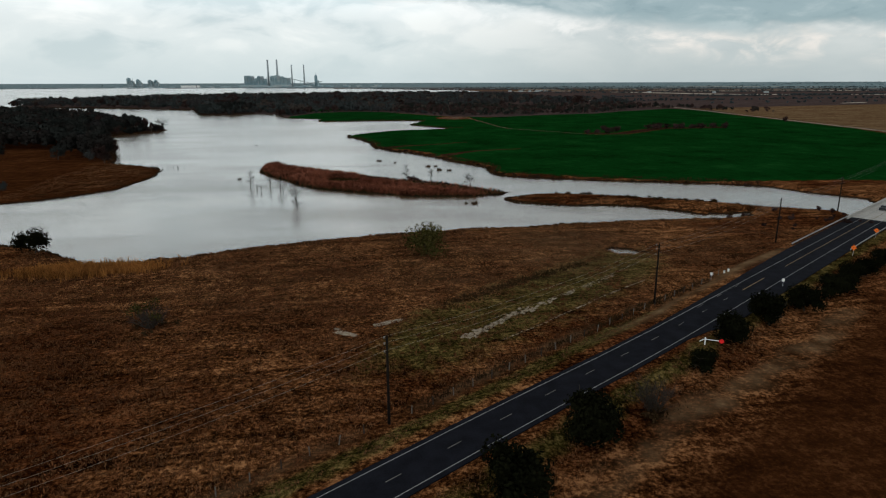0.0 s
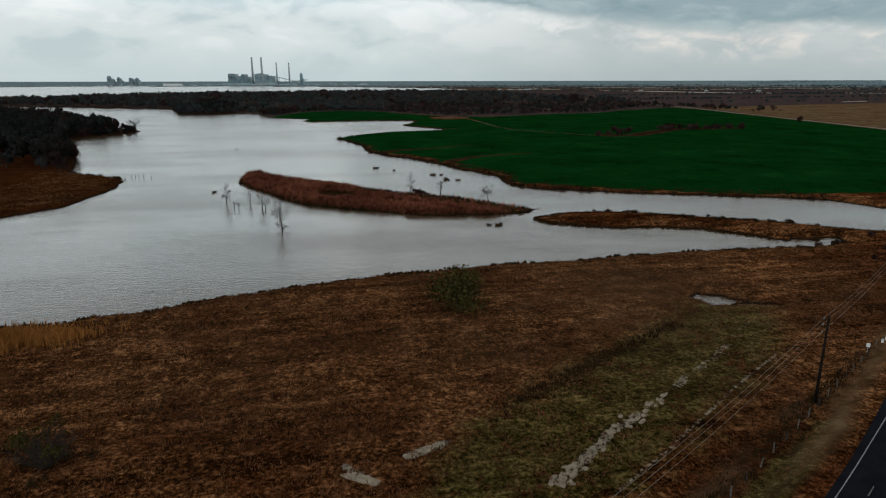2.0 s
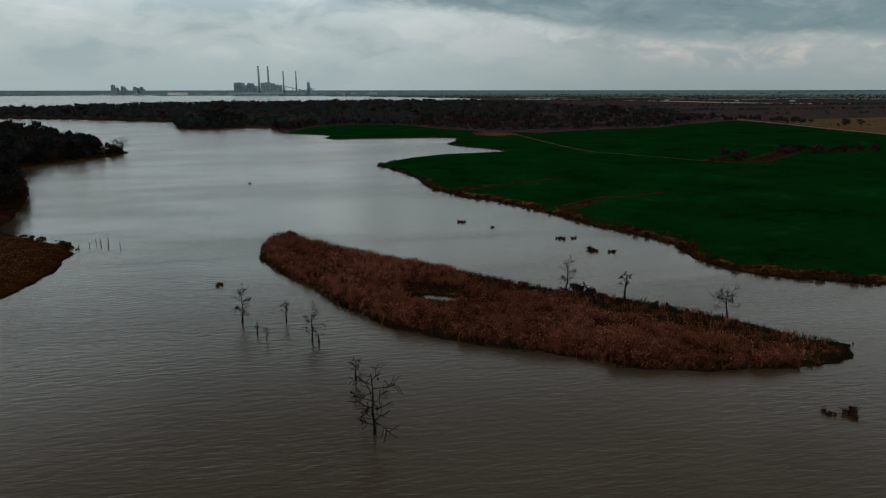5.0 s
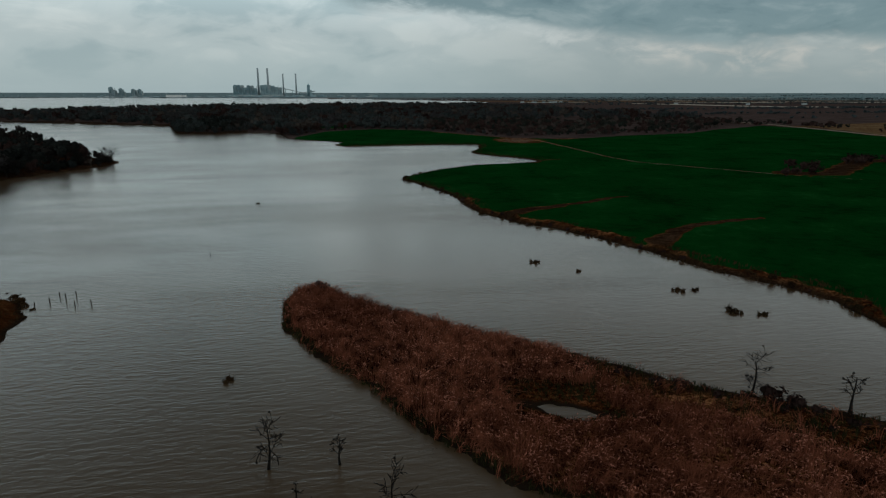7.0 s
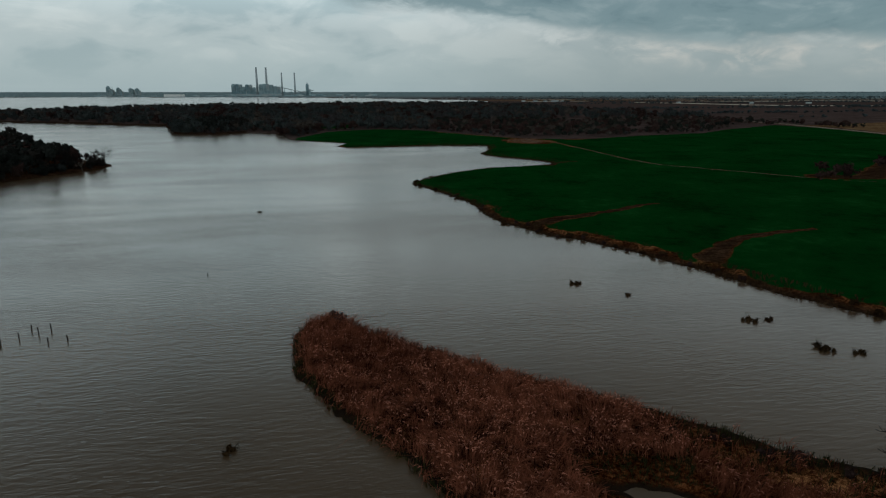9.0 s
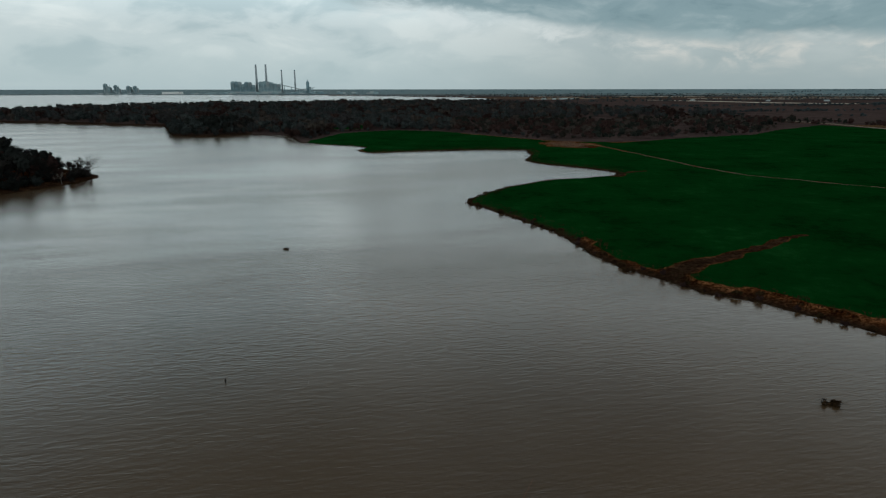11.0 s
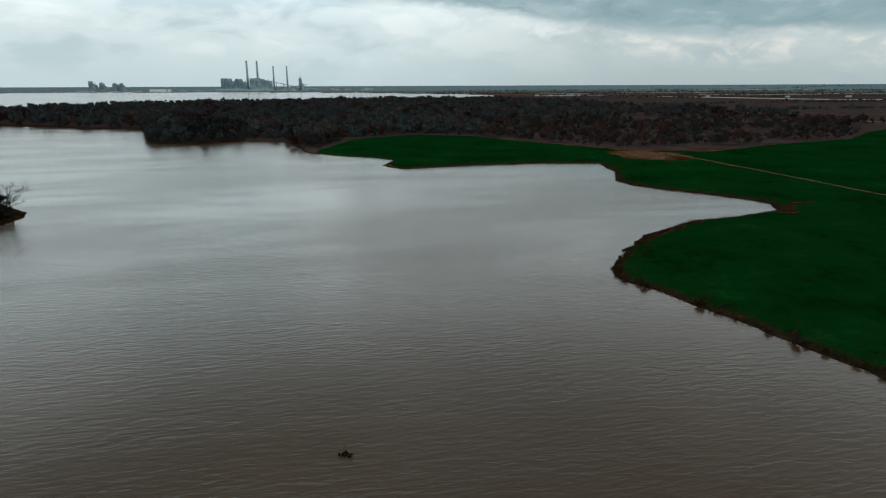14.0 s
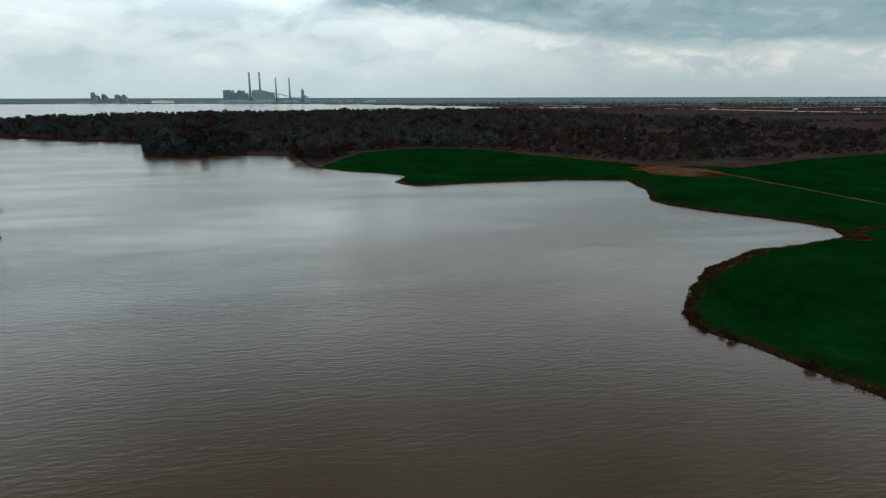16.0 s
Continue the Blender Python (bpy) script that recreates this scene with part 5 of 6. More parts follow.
# ---------------------------------------------------------------- road, bridge, fence, poles
def ribbon(name, s0, s1, lat0, lat1, z0, mat, thick=0.0, steps=1):
    """A strip along the road; lat0 and lat1 are functions of s or numbers."""
    f0 = lat0 if callable(lat0) else (lambda s: lat0)
    f1 = lat1 if callable(lat1) else (lambda s: lat1)
    vs, fs = [], []
    for k in range(steps + 1):
        s = s0 + (s1 - s0) * k / steps
        vs += [on_road(s, f0(s), z0), on_road(s, f1(s), z0)]
        if thick:
            vs += [on_road(s, f0(s), z0 - thick), on_road(s, f1(s), z0 - thick)]
    w = 4 if thick else 2
    for k in range(steps):
        i, j = k * w, (k + 1) * w
        fs.append((i, i + 1, j + 1, j))
        if thick:
            fs += [(i + 2, j + 2, j + 3, i + 3), (i, j, j + 2, i + 2), (i + 1, i + 3, j + 3, j + 1)]
    if thick:
        e = steps * w
        fs += [(0, 2, 3, 1), (e, e + 1, e + 3, e + 2)]
    return mesh_of(name, vs, fs, mat)


def left_edge(s):
    return -3.3 - 2.0 * float(smooth(np.array(s), 60.0, 140.0))


def right_edge(s):
    return 3.3 + 2.3 * float(smooth(np.array(s), 65.0, 74.0))


def build_road():
    Z = 2.42
    road = tagged(new("road", ribbon("road", -420, 184, left_edge, right_edge, Z, ASPHALT, 0.35, 120)), "dark asphalt two-lane road with worn white lines", "road", kind="structure")
    far_road = tagged(new("road", ribbon("road", 232, 700, -5.3, 5.6, Z, ASPHALT, 0.35, 20)), "dark asphalt road beyond the bridge", "road", kind="structure")
    for lat, w in ((-2.58, 0.10), (2.58, 0.10)):
        part_mesh("edge_line", ribbon("edge_line", -420, 184, lat - w / 2, lat + w / 2, Z + 0.005, PAINT_W, 0, 120), road, "worn white edge line")
    for k in range(-14, 10):
        s = 6.4 + 8.72 * k
        c = -0.5 * float(smooth(np.array(s), 5.0, 45.0))
        part_mesh("centre_dash", ribbon("centre_dash", s, s + 2.1, c - 0.05, c + 0.05, Z + 0.005, PAINT_DASH), road)
    part_mesh("yellow_dash", ribbon("yellow_dash", 93.5, 104.5, -0.5, -0.32, Z + 0.005, PAINT_Y), road, "faded yellow dash")
    part_mesh("yellow_line", ribbon("yellow_line", 116, 184, -0.45, -0.3, Z + 0.005, PAINT_Y, 0, 8), road, "faded yellow centre line")
    for s in (78, 86, 94):
        part_mesh("lane_dash", ribbon("lane_dash", s, s + 2.2, -2.2, -2.12, Z + 0.006, PAINT_DASH), road)
    # bridge
    bridge = thing("bridge", "pale concrete road bridge over the river with low parapets", "bridge")
    part_mesh("deck", ribbon("deck", 184, 232, -5.3, 5.6, Z, CONCRETE, 0.6, 8), bridge)
    for lat in (-5.3, 5.35):
        part_mesh("parapet", ribbon("parapet", 180, 236, lat, lat + 0.28, Z + 0.85, CONCRETE, 0.85, 8), bridge, "low pale concrete parapet")
    for lat, c in ((-2.62, PAINT_W), (2.62, PAINT_W), (0.0, PAINT_Y)):
        part_mesh("lane_line", ribbon("lane_line", 184, 232, lat - 0.07, lat + 0.07, Z + 0.006, c, 0, 4), bridge)
    for s in (196, 208, 220):
        for lat in (-4, 0, 4):
            x, y, _ = on_road(s, lat)
            part("pier", cone(0.45, 0.45, 3.9, (x, y, -2.2), 12), CONCRETE, bridge)
    # guard rails
    for lat, s0, s1 in ((-5.55, 136, 181), (5.9, 140, 181)):
        rail = thing("guard_rail", "grey galvanised steel guard rail beside the road", "guard rail", group="guard rails")
        part_mesh("rail", ribbon("rail", s0, s1, lat - 0.04, lat + 0.04, Z + 0.72, STEEL, 0.32, 12), rail)
        for k in range(int((s1 - s0) / 2.2)):
            x, y, _ = on_road(s0 + 1 + k * 2.2, lat + (0.14 if lat > 0 else -0.14))
            part("post", box((0.14, 0.14, 0.95), (x, y, Z + 0.2)), POLEWOOD, rail)


def build_poles():
    spots = [(-99.5, 1.5), (-47.2, 35.2), (5.0, 68.9), (57.2, 102.8), (110.0, 140.2), (158.0, 175.0), (225, 222)]
    arms = (11.0, 10.2, 9.2)
    tops = []
    for k, (x, y) in enumerate(spots):
        z = float(height_at((x, y))[0]) if k != 5 else 0.0
        ob = thing("utility_pole", "dark weathered wooden utility pole beside the road", "pole", (x, y, max(z, 0.0)), 0.59, "utility poles")
        part("shaft", cone(0.20, 0.13, 11.9, (0, 0, -0.4), 12), POLEWOOD, ob, smooth=True)
        for h in arms:
            part("bracket", box((0.07, 0.5, 0.07), (0, 0.28, h)), POLEWOOD, ob)
            part("insulator", cone(0.06, 0.09, 0.26, (0, 0.5, h + 0.02), 8), CERAMIC, ob)
        part("ground_wire_guard", box((0.05, 0.05, 2.2), (0.16, -0.02, 1.1)), PLANT_PALE, ob, "pale plastic wire guard")
        tops.append((x, y, max(z, 0.0)))
    for k in range(len(spots) - 1):
        a, b = Vector(tops[k]), Vector(tops[k + 1])
        run = thing("power_line", "three thin sagging overhead wires between poles", "cable", group="power lines")
        side = Vector((-math.sin(0.59), math.cos(0.59), 0)) * 0.5
        for h in arms:
            path = []
            for i in range(13):
                t = i / 12
                p = a.lerp(b, t) + side + Vector((0, 0, h + 0.26 - 1.1 * 4 * t * (1 - t)))
                path.append((tuple(p), 0.010))
            part_mesh("wire", mesh_of("wire", *tubes([path], 4), ALU), run)


def build_fence():
    a, b = Vector((-62, 28, 0)), Vector((78, 115.2, 0))
    n = 46
    fence = thing("wire_fence", "old barbed-wire fence with grey wooden posts", "fence")
    rng = np.random.RandomState(17)
    pts = []
    for k in range(n + 1):
        p = a.lerp(b, k / n)
        lean = -1.4 * math.sin(math.pi * k / n)
        z = float(height_at((p.x, p.y))[0])
        pts.append(Vector((p.x, p.y + lean * 0.4, z)))
        part("post", cone(0.085, 0.07, 1.6, (p.x, p.y + lean * 0.4, z - 0.35), 7, Euler((rng.normal() * 0.05, rng.normal() * 0.05, 0)).to_matrix().to_4x4()), BARKPALE if k % 3 else BARK, fence)
    for h in (0.35, 0.65, 0.95, 1.12):
        part_mesh("strand", mesh_of("strand", *tubes([[(tuple(p + Vector((0, 0, h))), 0.005) for p in pts]], 3), POLEWOOD), fence)


def build_signs():
    def sign(name, label, x, y, face, mat, size, height, turn, diamond=False):
        z = float(height_at((x, y))[0])
        ob = thing(name, label, "road sign", (x, y, z), turn, "road signs")
        part("post", box((0.07, 0.07, height + 0.4), (0, 0.05, height / 2 - 0.2)), STEEL, ob)
        rot = Euler((0, radians(45), 0)).to_matrix().to_4x4() if diamond else None
        plate = part("plate", box((size[0], 0.02, size[1]), (0, 0, height - (0 if diamond else size[1] / 2)), 0.004, rot), mat, ob)
        part("backing", box((size[0] * 0.86, 0.012, size[1] * 0.86), (0, 0.02, height - (0 if diamond else size[1] / 2)), 0, rot), STEEL, ob)
        if diamond:
            part("symbol", box((0.30, 0.008, 0.08), (0.02, -0.016, height)), RUBBER, ob)
        return ob
    face = math.atan2(ROAD_DIR[1], ROAD_DIR[0]) - math.pi / 2
    sign("white_sign", "small white roadside sign on a steel post", 75.9, 114.4, 0, SIGNWHITE, (0.5, 0.6), 1.5, face)
    sign("white_sign", "small white roadside sign on a steel post", 84.9, 104.6, 0, SIGNWHITE, (0.5, 0.6), 1.7, face)
    sign("warning_sign", "orange diamond road-work sign beside the road", 116.1, 122.2, 0, SIGNORANGE, (0.9, 0.9), 1.9, face, True)
    sign("warning_sign", "orange diamond road-work sign beside the road", 134.6, 135.6, 0, SIGNORANGE, (0.9, 0.9), 2.0, face, True)
    for k, (x, y, s) in enumerate(((79.6, 115.6, 0.3), (81.0, 116.3, 0.38))):
        z = float(height_at((x, y))[0])
        ob = thing("marker_box", "small white utility marker box by the fence", "marker", (x, y, z), 0.59, "utility markers")
        part("body", box((0.38, 0.3, s + 0.4), (0, 0, s / 2), 0.04), SIGNWHITE, ob)
        part("lid", box((0.42, 0.34, 0.06), (0, 0, s + 0.22), 0.02), PLANT_PALE, ob)
    # the swing gate arm at the drive
    x, y = 54.4, 81.7
    z = float(height_at((x, y))[0])
    gate = thing("gate_arm", "white swing gate arm with a red plate at a drive", "gate", (x, y, z), -0.5)
    part("post", cone(0.09, 0.09, 1.5, (0, 0, -0.3), 10), SIGNWHITE, gate)
    part("arm", box((2.3, 0.09, 0.11), (1.0, 0, 0.9), 0.01), SIGNWHITE, gate)
    part("brace", box((1.1, 0.07, 0.07), (-0.35, 0, 0.8), 0, Euler((0, radians(-32), 0)).to_matrix().to_4x4()), SIGNWHITE, gate)
    part("red_plate", cone(0.36, 0.36, 0.03, (2.3, -0.06, 0.9), 8, Euler((radians(90), 0, 0)).to_matrix().to_4x4()), SIGNRED, gate, "red octagonal plate")


def chunk(rng, length, width, height):
    """A flat broken piece with ragged edges."""
    n = 9
    ring = []
    for k in range(n):
        a = 6.283 * k / n
        f = rng.uniform(0.78, 1.12)
        ring.append((math.copysign(abs(math.cos(a)) ** 0.6, math.cos(a)) * length * 0.5 * f, math.copysign(abs(math.sin(a)) ** 0.6, math.sin(a)) * width * 0.5 * f))
    v = [(x, y, -0.3) for x, y in ring] + [(x * 0.97, y * 0.95, height * rng.uniform(0.7, 1.0)) for x, y in ring]
    f = [(k, (k + 1) % n, n + (k + 1) % n, n + k) for k in range(n)] + [tuple(range(n, 2 * n))]
    return v, f


def build_slabs():
    """Old concrete slabs in the pasture and the pale rubble along the ditch."""
    rng = np.random.RandomState(20)
    for x, y, w, d, turn in ((0.3, 97.9, 4.6, 1.25, -0.61), (5.9, 101.0, 1.9, 0.9, 0.1), (7.7, 101.8, 2.2, 1.3, 0.45), (9.2, 102.4, 1.5, 0.8, 0.3)):
        v, f = chunk(rng, w, d, 0.16)
        thing("concrete_slab", "pale broken concrete slab lying in the grass", "slab", (x, y, float(height_at((x, y))[0])), turn, "concrete slabs", mesh_of("concrete_slab", v, f, RUBBLE))
    vs, fs, off = [], [], 0
    for k in range(85):
        t = 0.62 * rng.uniform() ** 1.6
        i = int(t * (len(MUD_BANK) - 1))
        x, y = MUD_BANK[i] + (MUD_BANK[min(i + 1, len(MUD_BANK) - 1)] - MUD_BANK[i]) * (t * (len(MUD_BANK) - 1) - i) + rng.normal(size=2) * np.array((0.6, 0.5)) * (1.1 - 0.6 * t)
        v, f = chunk(rng, rng.uniform(0.3, 1.3) * (1.1 - 0.5 * t), rng.uniform(0.2, 0.6), rng.uniform(0.05, 0.22))
        c, sn = math.cos(0.62 + rng.normal() * 0.5), math.sin(0.62 + rng.normal() * 0.5)
        z = float(height_at((x, y))[0])
        vs += [(a * c - b * sn + x, a * sn + b * c + y, h + z) for a, b, h in v]
        fs += [tuple(j + off for j in q) for q in f]
        off += len(v)
    tagged(new("rubble", mesh_of("rubble", vs, fs, RUBBLE)), "strip of pale broken rubble along a ditch", "rubble", kind="stuff")


def build_car():
    x, y, _ = on_road(203, -1.35)
    car = thing("car", "dark small car on the bridge", "car", (x, y, 2.43), math.atan2(ROAD_DIR[1], ROAD_DIR[0]))
    paint = simple("dark_car_paint", (0.03, 0.032, 0.036), 0.3, vary=0.1)
    glass = simple("tinted_glass", (0.02, 0.025, 0.03), 0.1, vary=0.05)
    part("body", box((4.1, 1.7, 0.62), (0, 0, 0.62), 0.12), paint, car)
    bm = box((2.1, 1.5, 0.55), (-0.15, 0, 1.18), 0.0)
    for v in bm.verts:
        if v.co.z > 1.2:
            v.co.x = -0.15 + (v.co.x + 0.15) * 0.72
            v.co.y *= 0.86
    part("cabin", bm, glass, car, "dark tinted windows")
    part("roof", box((1.5, 1.28, 0.05), (-0.15, 0, 1.47), 0.02), paint, car)
    for sx in (-1.25, 1.25):
        for sy in (-0.78, 0.78):
            w = part("wheel", cone(0.32, 0.32, 0.2, (sx, sy + 0.1, 0.32), 14, Euler((radians(90), 0, 0)).to_matrix().to_4x4()), RUBBER, car)
            part("rim", cone(0.19, 0.19, 0.22, (sx, sy + 0.11, 0.32), 10, Euler((radians(90), 0, 0)).to_matrix().to_4x4()), STEEL, w, "steel rim")
    for sy in (-0.6, 0.6):
        part("headlight", box((0.05, 0.32, 0.14), (2.05, sy, 0.72), 0.01), SIGNWHITE, car)


build_road()
build_poles()
build_fence()
build_signs()
build_slabs()
build_car()


# ---------------------------------------------------------------- power station across the lake
def build_station():
    base = lambda x, y: float(height_at((x, y))[0])
    for x, h, r in ((-404, 172, 7.5), (-346, 172, 7.5), (-254, 141, 5.6), (-176, 141, 5.6)):
        z = base(x, 4400)
        ob = thing("smokestack", "tall tapered grey concrete smokestack", "chimney", (x, 4400, z), group="power station stacks")
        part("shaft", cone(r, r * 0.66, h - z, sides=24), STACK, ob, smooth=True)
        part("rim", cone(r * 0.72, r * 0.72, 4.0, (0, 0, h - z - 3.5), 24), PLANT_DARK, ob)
        for f in (0.4, 0.7):
            part("gallery", cone(r * 1.12 * (1 - 0.34 * f), r * 1.12 * (1 - 0.34 * f), 1.6, (0, 0, (h - z) * f), 24), PLANT_DARK, ob)
    rng = np.random.RandomState(18)

    def block(name, label, x0, x1, tops, group, mat, annex=True):
        x, w = (x0 + x1) / 2, x1 - x0
        z = base(x, 4400)
        h, n = max(tops) - z, len(tops)
        ob = thing(name, label, "power plant", (x, 4400, z), group=group)
        part("core", box((w * 0.96, 46, h * 0.55), (0, 4, h * 0.275)), mat, ob)
        for k, top in enumerate(tops):
            cx = -w / 2 + w * (k + 0.5) / n
            hh = top - z
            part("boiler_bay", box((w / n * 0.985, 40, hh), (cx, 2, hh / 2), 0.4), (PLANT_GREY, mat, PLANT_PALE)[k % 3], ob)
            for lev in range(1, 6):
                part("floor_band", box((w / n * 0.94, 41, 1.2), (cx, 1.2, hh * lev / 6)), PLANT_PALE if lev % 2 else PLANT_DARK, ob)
            for u in range(rng.randint(1, 4)):
                part("duct", box((w / n * 0.2, 3, hh * rng.uniform(0.2, 0.5)), (cx + w / n * rng.uniform(-0.35, 0.35), -20.5, hh * rng.uniform(0.35, 0.7))), (PLANT_PALE, PLANT_GREY, PLANT_DARK)[rng.randint(3)], ob)
            part("roof_plant", box((w / n * rng.uniform(0.5, 0.8), 14, 3), (cx, 0, hh + 1)), PLANT_DARK, ob)
        for k in range(n + 1):
            part("column", box((1.8, 3.0, h * 0.92), (-w / 2 + w * k / n, -21, h * 0.46)), PLANT_DARK, ob)
        if annex:
            part("annex", box((w * 0.9, 30, h * 0.16), (w * 0.12, -34, h * 0.08), 0.3), PLANT_PALE, ob, "pale low turbine hall")
        return ob
    block("boiler_house", "blocky steel-framed boiler house of a power station, hazed teal-grey", -554, -414, (71, 71, 69, 55, 68, 67, 51), "boiler houses", PLANT_DARK)
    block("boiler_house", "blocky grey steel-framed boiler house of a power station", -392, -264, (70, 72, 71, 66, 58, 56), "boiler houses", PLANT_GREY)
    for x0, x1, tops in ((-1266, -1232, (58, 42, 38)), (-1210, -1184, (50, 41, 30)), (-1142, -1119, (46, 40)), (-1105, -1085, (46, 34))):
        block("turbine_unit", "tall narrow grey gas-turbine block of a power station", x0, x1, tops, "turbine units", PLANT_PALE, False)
    z = base(-101, 4400)
    silo = thing("silo_tower", "dark cylindrical tower with a pointed top", "tower", (-101, 4400, z))
    part("shaft", cone(9.5, 9.5, 66, (0, 0, 0), 20), PLANT_DARK, silo, smooth=True)
    part("cap", cone(9.5, 2.0, 11, (0, 0, 66), 20), PLANT_DARK, silo)
    part("mast", cone(0.9, 0.5, 10, (0, 0, 77), 8), PLANT_DARK, silo)
    part("frame", box((12, 12, 40), (14, 0, 20)), PLANT_GREY, silo, "grey lattice stair frame")
    # conveyor galleries
    for a, b in (((-262, 52), (-96, 14)), ((-170, 20), (-60, 34))):
        L = math.hypot(b[0] - a[0], b[1] - a[1])
        ob = thing("conveyor", "sloping pale coal conveyor gallery", "conveyor", ((a[0] + b[0]) / 2, 4395, base(a[0], 4400)), group="conveyors")
        rot = Euler((0, -math.atan2(b[1] - a[1], b[0] - a[0]), 0)).to_matrix().to_4x4()
        part("gallery", box((L, 5, 4), (0, 0, (a[1] + b[1]) / 2), 0, rot), PLANT_PALE, ob)
        for k in range(4):
            t = (k + 0.5) / 4
            hz = a[1] + (b[1] - a[1]) * t
            part("trestle", box((3, 4, max(hz - 2, 2)), ((t - 0.5) * (b[0] - a[0]), 0, max(hz - 2, 2) / 2)), PLANT_DARK, ob)
    # low sheds, tanks and yards along the far shore
    for k in range(64):
        x = rng.uniform(-640, 340) if k > 24 else -1290 + 38 * k
        y = rng.uniform(4120, 4330)
        w, h = rng.uniform(8, 40), rng.uniform(3, 12) * (0.35 if k <= 24 else 1.0)
        pale = rng.uniform() < 0.3
        mat = PLANT_PALE if pale else (PLANT_GREY if rng.uniform() < 0.5 else PLANT_DARK)
        ob = thing("shed", "pale low industrial shed on the far shore" if pale else "grey low industrial shed on the far shore", "shed", (x, y, base(x, y)), group="industrial sheds")
        part("shell", box((w, 18, h), (0, 0, h / 2)), mat, ob)
        bm = box((w + 1, 19, 2.2), (0, 0, h + 1.1))
        for v in bm.verts:
            if v.co.z > h + 1.5:
                v.co.y *= 0.15
        part("roof", bm, PLANT_PALE if pale else PLANT_GREY, ob)
    for x, w in ((-850, 88), (-795, 14)):
        ob = thing("warehouse", "long white warehouse on the far shore", "warehouse", (x, 4150, base(x, 4150)), group="warehouses")
        part("shell", box((w, 30, 13), (0, 0, 6.5)), SIGNWHITE, ob)
        part("roof", box((w + 2, 32, 2), (0, 0, 14)), PLANT_PALE, ob)


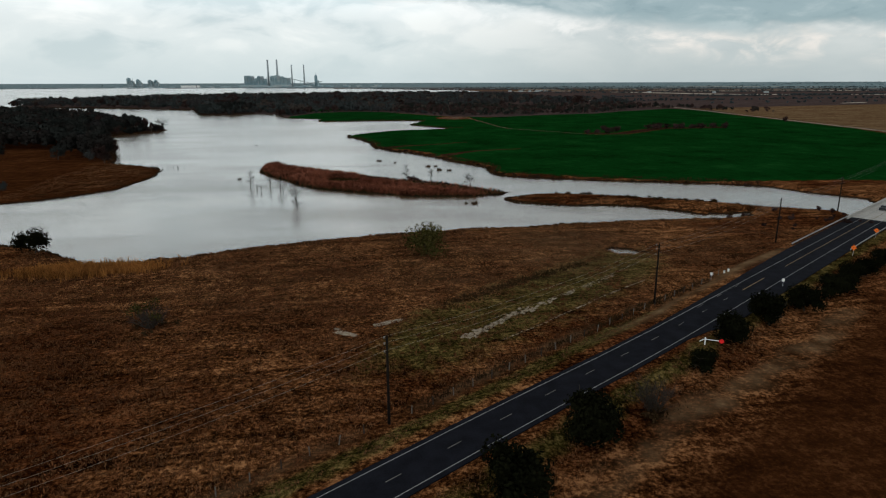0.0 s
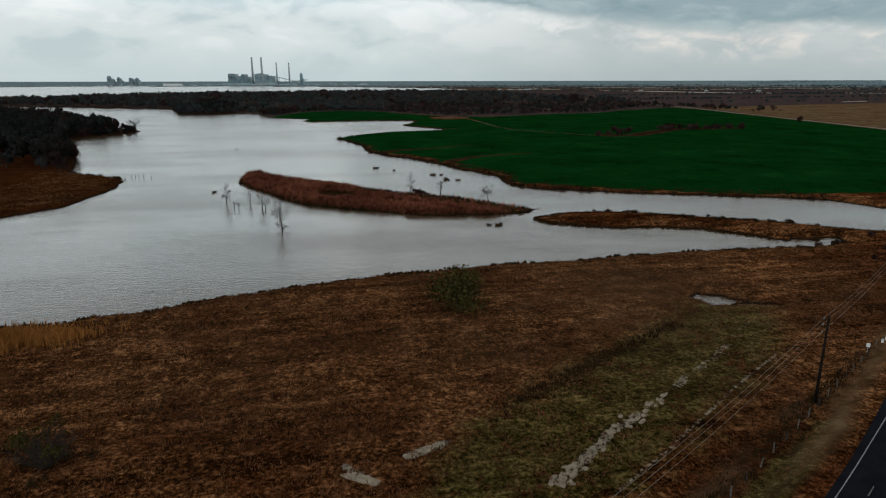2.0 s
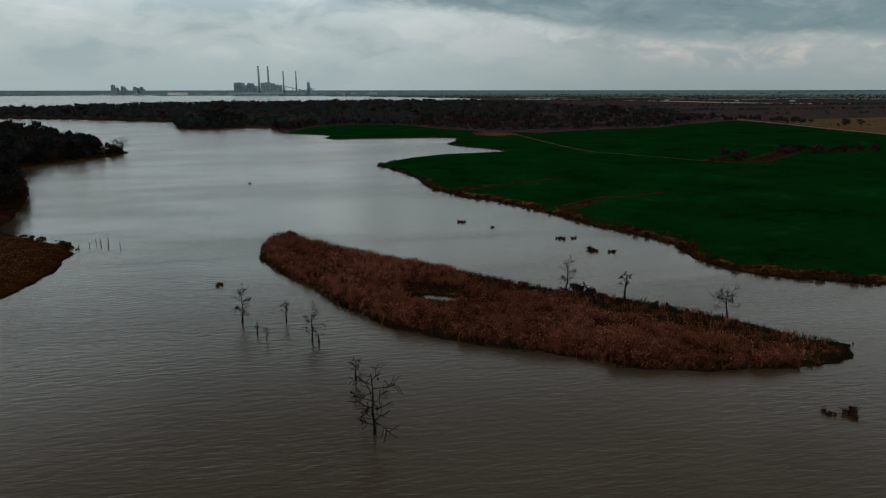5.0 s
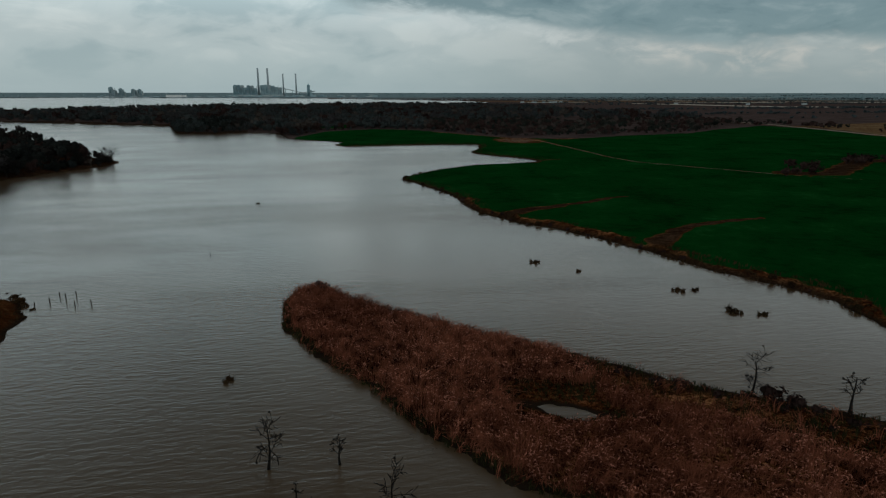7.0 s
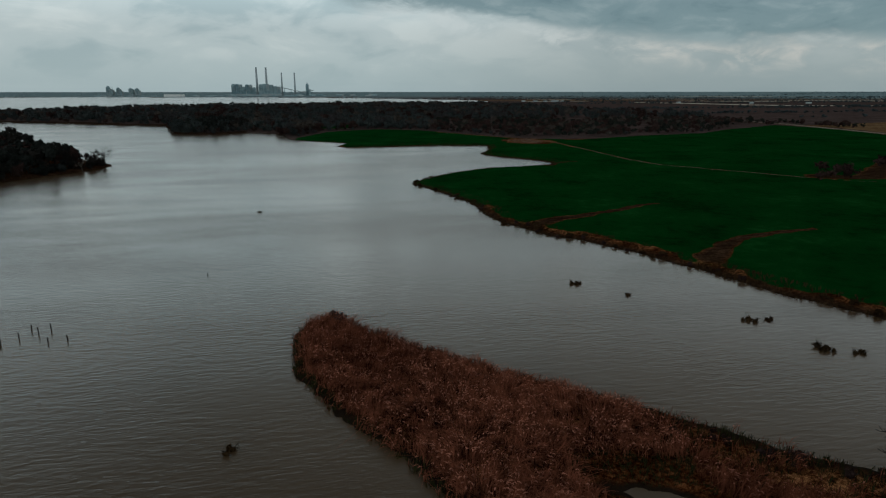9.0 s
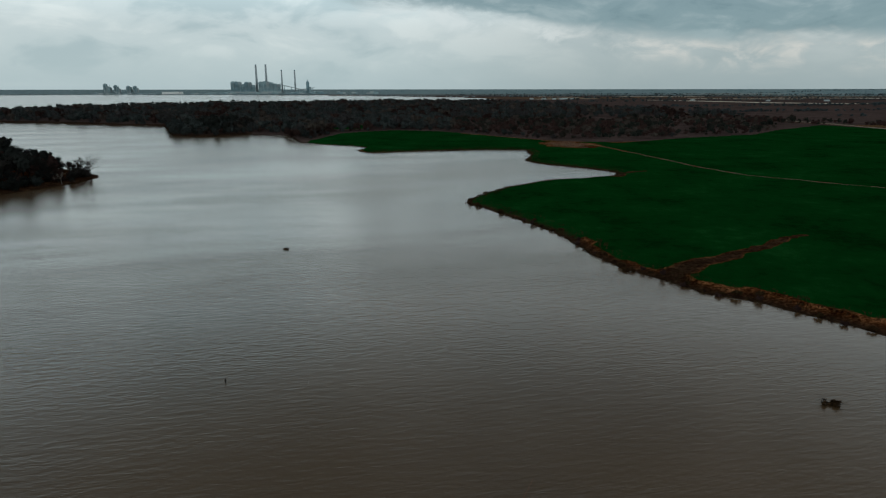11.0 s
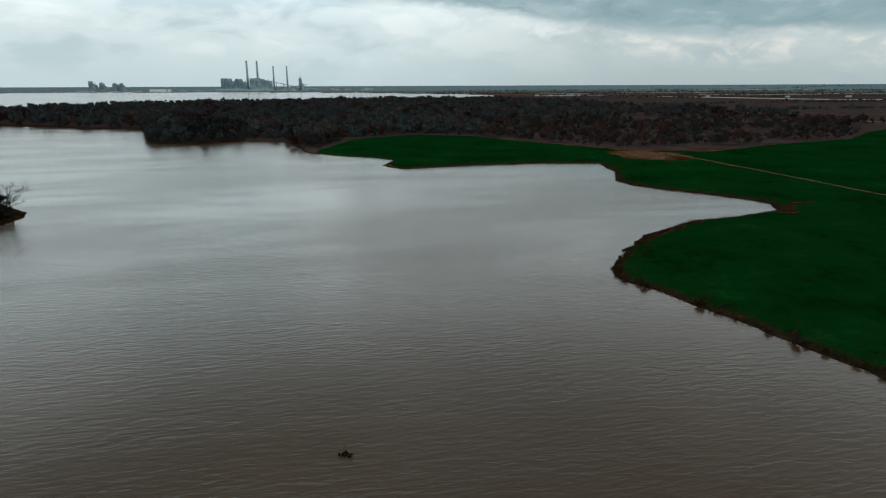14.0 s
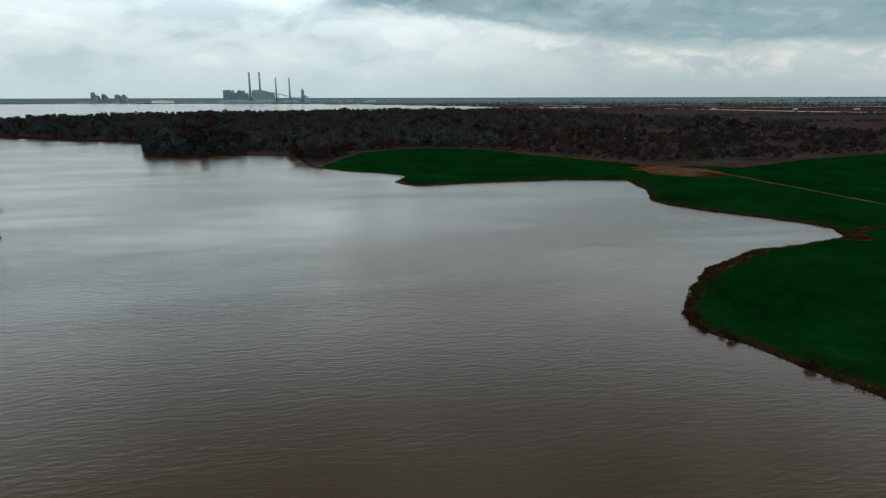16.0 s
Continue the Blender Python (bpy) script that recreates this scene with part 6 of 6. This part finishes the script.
def build_distance():
    """Hedges, scattered trees and the far woods up to the horizon."""
    rng = np.random.RandomState(19)
    protos = [blob(np.random.RandomState(120 + k), crown_lobes(np.random.RandomState(130 + k), 6.0, 9.0, 0.5, 4), 16, 5.0) for k in range(5)]

    def mass(name, pts, lo, hi, mat, label):
        z = height_at(pts)
        vs, fs, off = [], [], 0
        for (x, y), b in zip(pts, z):
            v, f = protos[rng.randint(5)]
            s, t = rng.uniform(lo, hi), rng.uniform(0, 6.28)
            c, sn = math.cos(t) * s, math.sin(t) * s
            vs.append(np.column_stack([v[:, 0] * c - v[:, 1] * sn + x, v[:, 0] * sn + v[:, 1] * c + y, v[:, 2] * s * 0.9 + b - 0.5]))
            fs.append(f + off)
            off += len(v)
        stuff(name, np.vstack(vs), np.vstack(fs), mat, label, "woods")
    # hedge lines and scrub over the eastern plain
    pts = []
    for y0, x0, x1, n, jit in ((1180, 360, 1500, 260, 10), (1450, 420, 1900, 340, 9), (1500, 900, 1500, 160, 40), (1900, 600, 2600, 420, 14), (2150, 700, 2700, 300, 10), (2400, 700, 3200, 420, 20), (2750, 700, 3300, 360, 14), (3000, 650, 3600, 460, 30), (3500, 600, 3600, 460, 30), (1020, 620, 1300, 40, 5)):
        x = rng.uniform(x0, x1, n)
        pts.append(np.column_stack([x, y0 + 0.06 * (x - x0) + rng.normal(size=n) * jit]))
    pts = np.vstack(pts)
    pts = pts[(np.sin(pts[:, 0] / 47.0) + np.sin(pts[:, 0] / 19.0 + pts[:, 1])) > -0.9]
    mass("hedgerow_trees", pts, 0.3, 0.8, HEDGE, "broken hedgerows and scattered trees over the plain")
    a = rng.uniform(radians(-48), radians(58), 1700)
    r = rng.uniform(4050, 4600, 1700)
    p = np.column_stack([np.sin(a) * r, 200 + np.cos(a) * r])
    sd, _ = shore(p)
    far = (sd > 12)
    west = p[:, 0] < 60
    mass("far_woods", p[far & ~west], 0.45, 0.75, FARWOOD_HAZED, "woods along the horizon, blue-grey haze in their colour")
    mass("far_western_woods", p[far & west], 0.4, 0.7, FARSHORE_HAZED, "woods along the western horizon, pale haze in their colour")
    q = np.column_stack([rng.uniform(700, 3600, 2600), rng.uniform(2500, 4200, 2600)])
    q = q[wobble(q * np.array((0.35, 1.0)), 170, 91) > 0.1]
    mass("plain_woods", q, 0.35, 0.65, FARWOOD_HAZED, "strips of wood across the far plain in hazed blue-grey")
    x = rng.uniform(-3000, 560, 420)
    y = np.interp(x, [-3200, -1790, -1200, -450, 180, 520], [4050, 3950, 4000, 3900, 3300, 2700]) + rng.uniform(14, 60, 420)
    p = np.column_stack([x, y])
    sd, _ = shore(p)
    p = p[sd > 6]
    mass("far_shore_trees", p[(p[:, 0] > 60) | (p[:, 0] < -1290)], 0.4, 0.7, FARSHORE_HAZED, "low trees along the far lake shore")
    # pale stubble fields and farm tracks between the hedges
    for line, width in ((((930, 2075), (1000, 1900), (1060, 1700), (1130, 1610), (1300, 1560)), 62), (((1300, 1590), (1450, 1510), (1700, 1430)), 46), (((640, 2270), (760, 2310), (870, 2300)), 70),
                        (((1180, 2270), (1330, 2180), (1500, 2120)), 80), (((1560, 2340), (1800, 2150), (2050, 2000)), 90), (((820, 2780), (940, 2600)), 110), (((1130, 2720), (1500, 2640)), 110),
                        (((1700, 1700), (1950, 1620), (2200, 1560)), 50), (((1900, 3500), (2300, 3420), (2700, 3200)), 150), (((862, 985), (895, 997), (930, 1006)), 9), (((205, 930), (222, 933)), 9)):
        line = [Vector((*q, 0)) for q in line]
        vs, fs = [], []
        for i, q in enumerate(line):
            d = (line[min(i + 1, len(line) - 1)] - line[max(i - 1, 0)]).normalized()
            o = Vector((-d.y, d.x, 0)) * width * (0.40 if 0 < i < len(line) - 1 else 0.15)
            vs += [q - o + Vector((0, 0, 1.9)), q + o + Vector((0, 0, 1.9)), q - o + Vector((0, 0, 0.4)), q + o + Vector((0, 0, 0.4))]
            if i:
                a, b = 4 * i - 4, 4 * i
                fs += [(a, b, b + 1, a + 1), (a, a + 2, b + 2, b), (a + 1, b + 1, b + 3, a + 3)]
        tagged(new("stubble_field", mesh_of("stubble_field", [tuple(v) for v in vs], fs, STUBBLE)), "pale stubble field between far hedges", "field", kind="structure")
    for k in range(9):
        x, y = (640 + 26 * k + rng.normal() * 8, 2235 + 6 * k + rng.normal() * 20) if k < 6 else (1010 + 160 * (k - 6), 1960 - 80 * (k - 6) + rng.normal() * 30)
        barn = thing("farm_shed", "pale low farm shed on the far plain", "shed", (x, y, float(height_at((x, y))[0])), rng.uniform(-0.3, 0.3), "farm sheds")
        w = rng.uniform(8, 15)
        part("shell", box((w, 8, 2.8), (0, 0, 1.4)), PLANT_PALE, barn)
        roof = box((w + 0.8, 8.8, 1.4), (0, 0, 3.5))
        for v in roof.verts:
            if v.co.z > 3.5:
                v.co.y *= 0.1
        part("roof", roof, PLANT_PALE, barn, "pale metal roof")
    # scrub in the dark hollow of the sown field and the lone bush by the dirt road
    bush = leafy_tree("field_bush", "low leafless brown thicket in the green field", 371, 3.4, 3.0, 160, 0.7, RUSSET, "thicket", 7, "field thickets", 0.1)
    put(bush, 437, 566, 0, 1.5)
    for k in range(26):
        t = k / 25
        x, y = 196 + 136 * t + rng.normal() * 3, 470 + 38 * math.sin(t * 2.2) + rng.normal() * 4
        if 0.25 < t < 0.42:
            continue
        again(bush, x, y, k, rng.uniform(0.8, 1.5))


build_station()
build_distance()
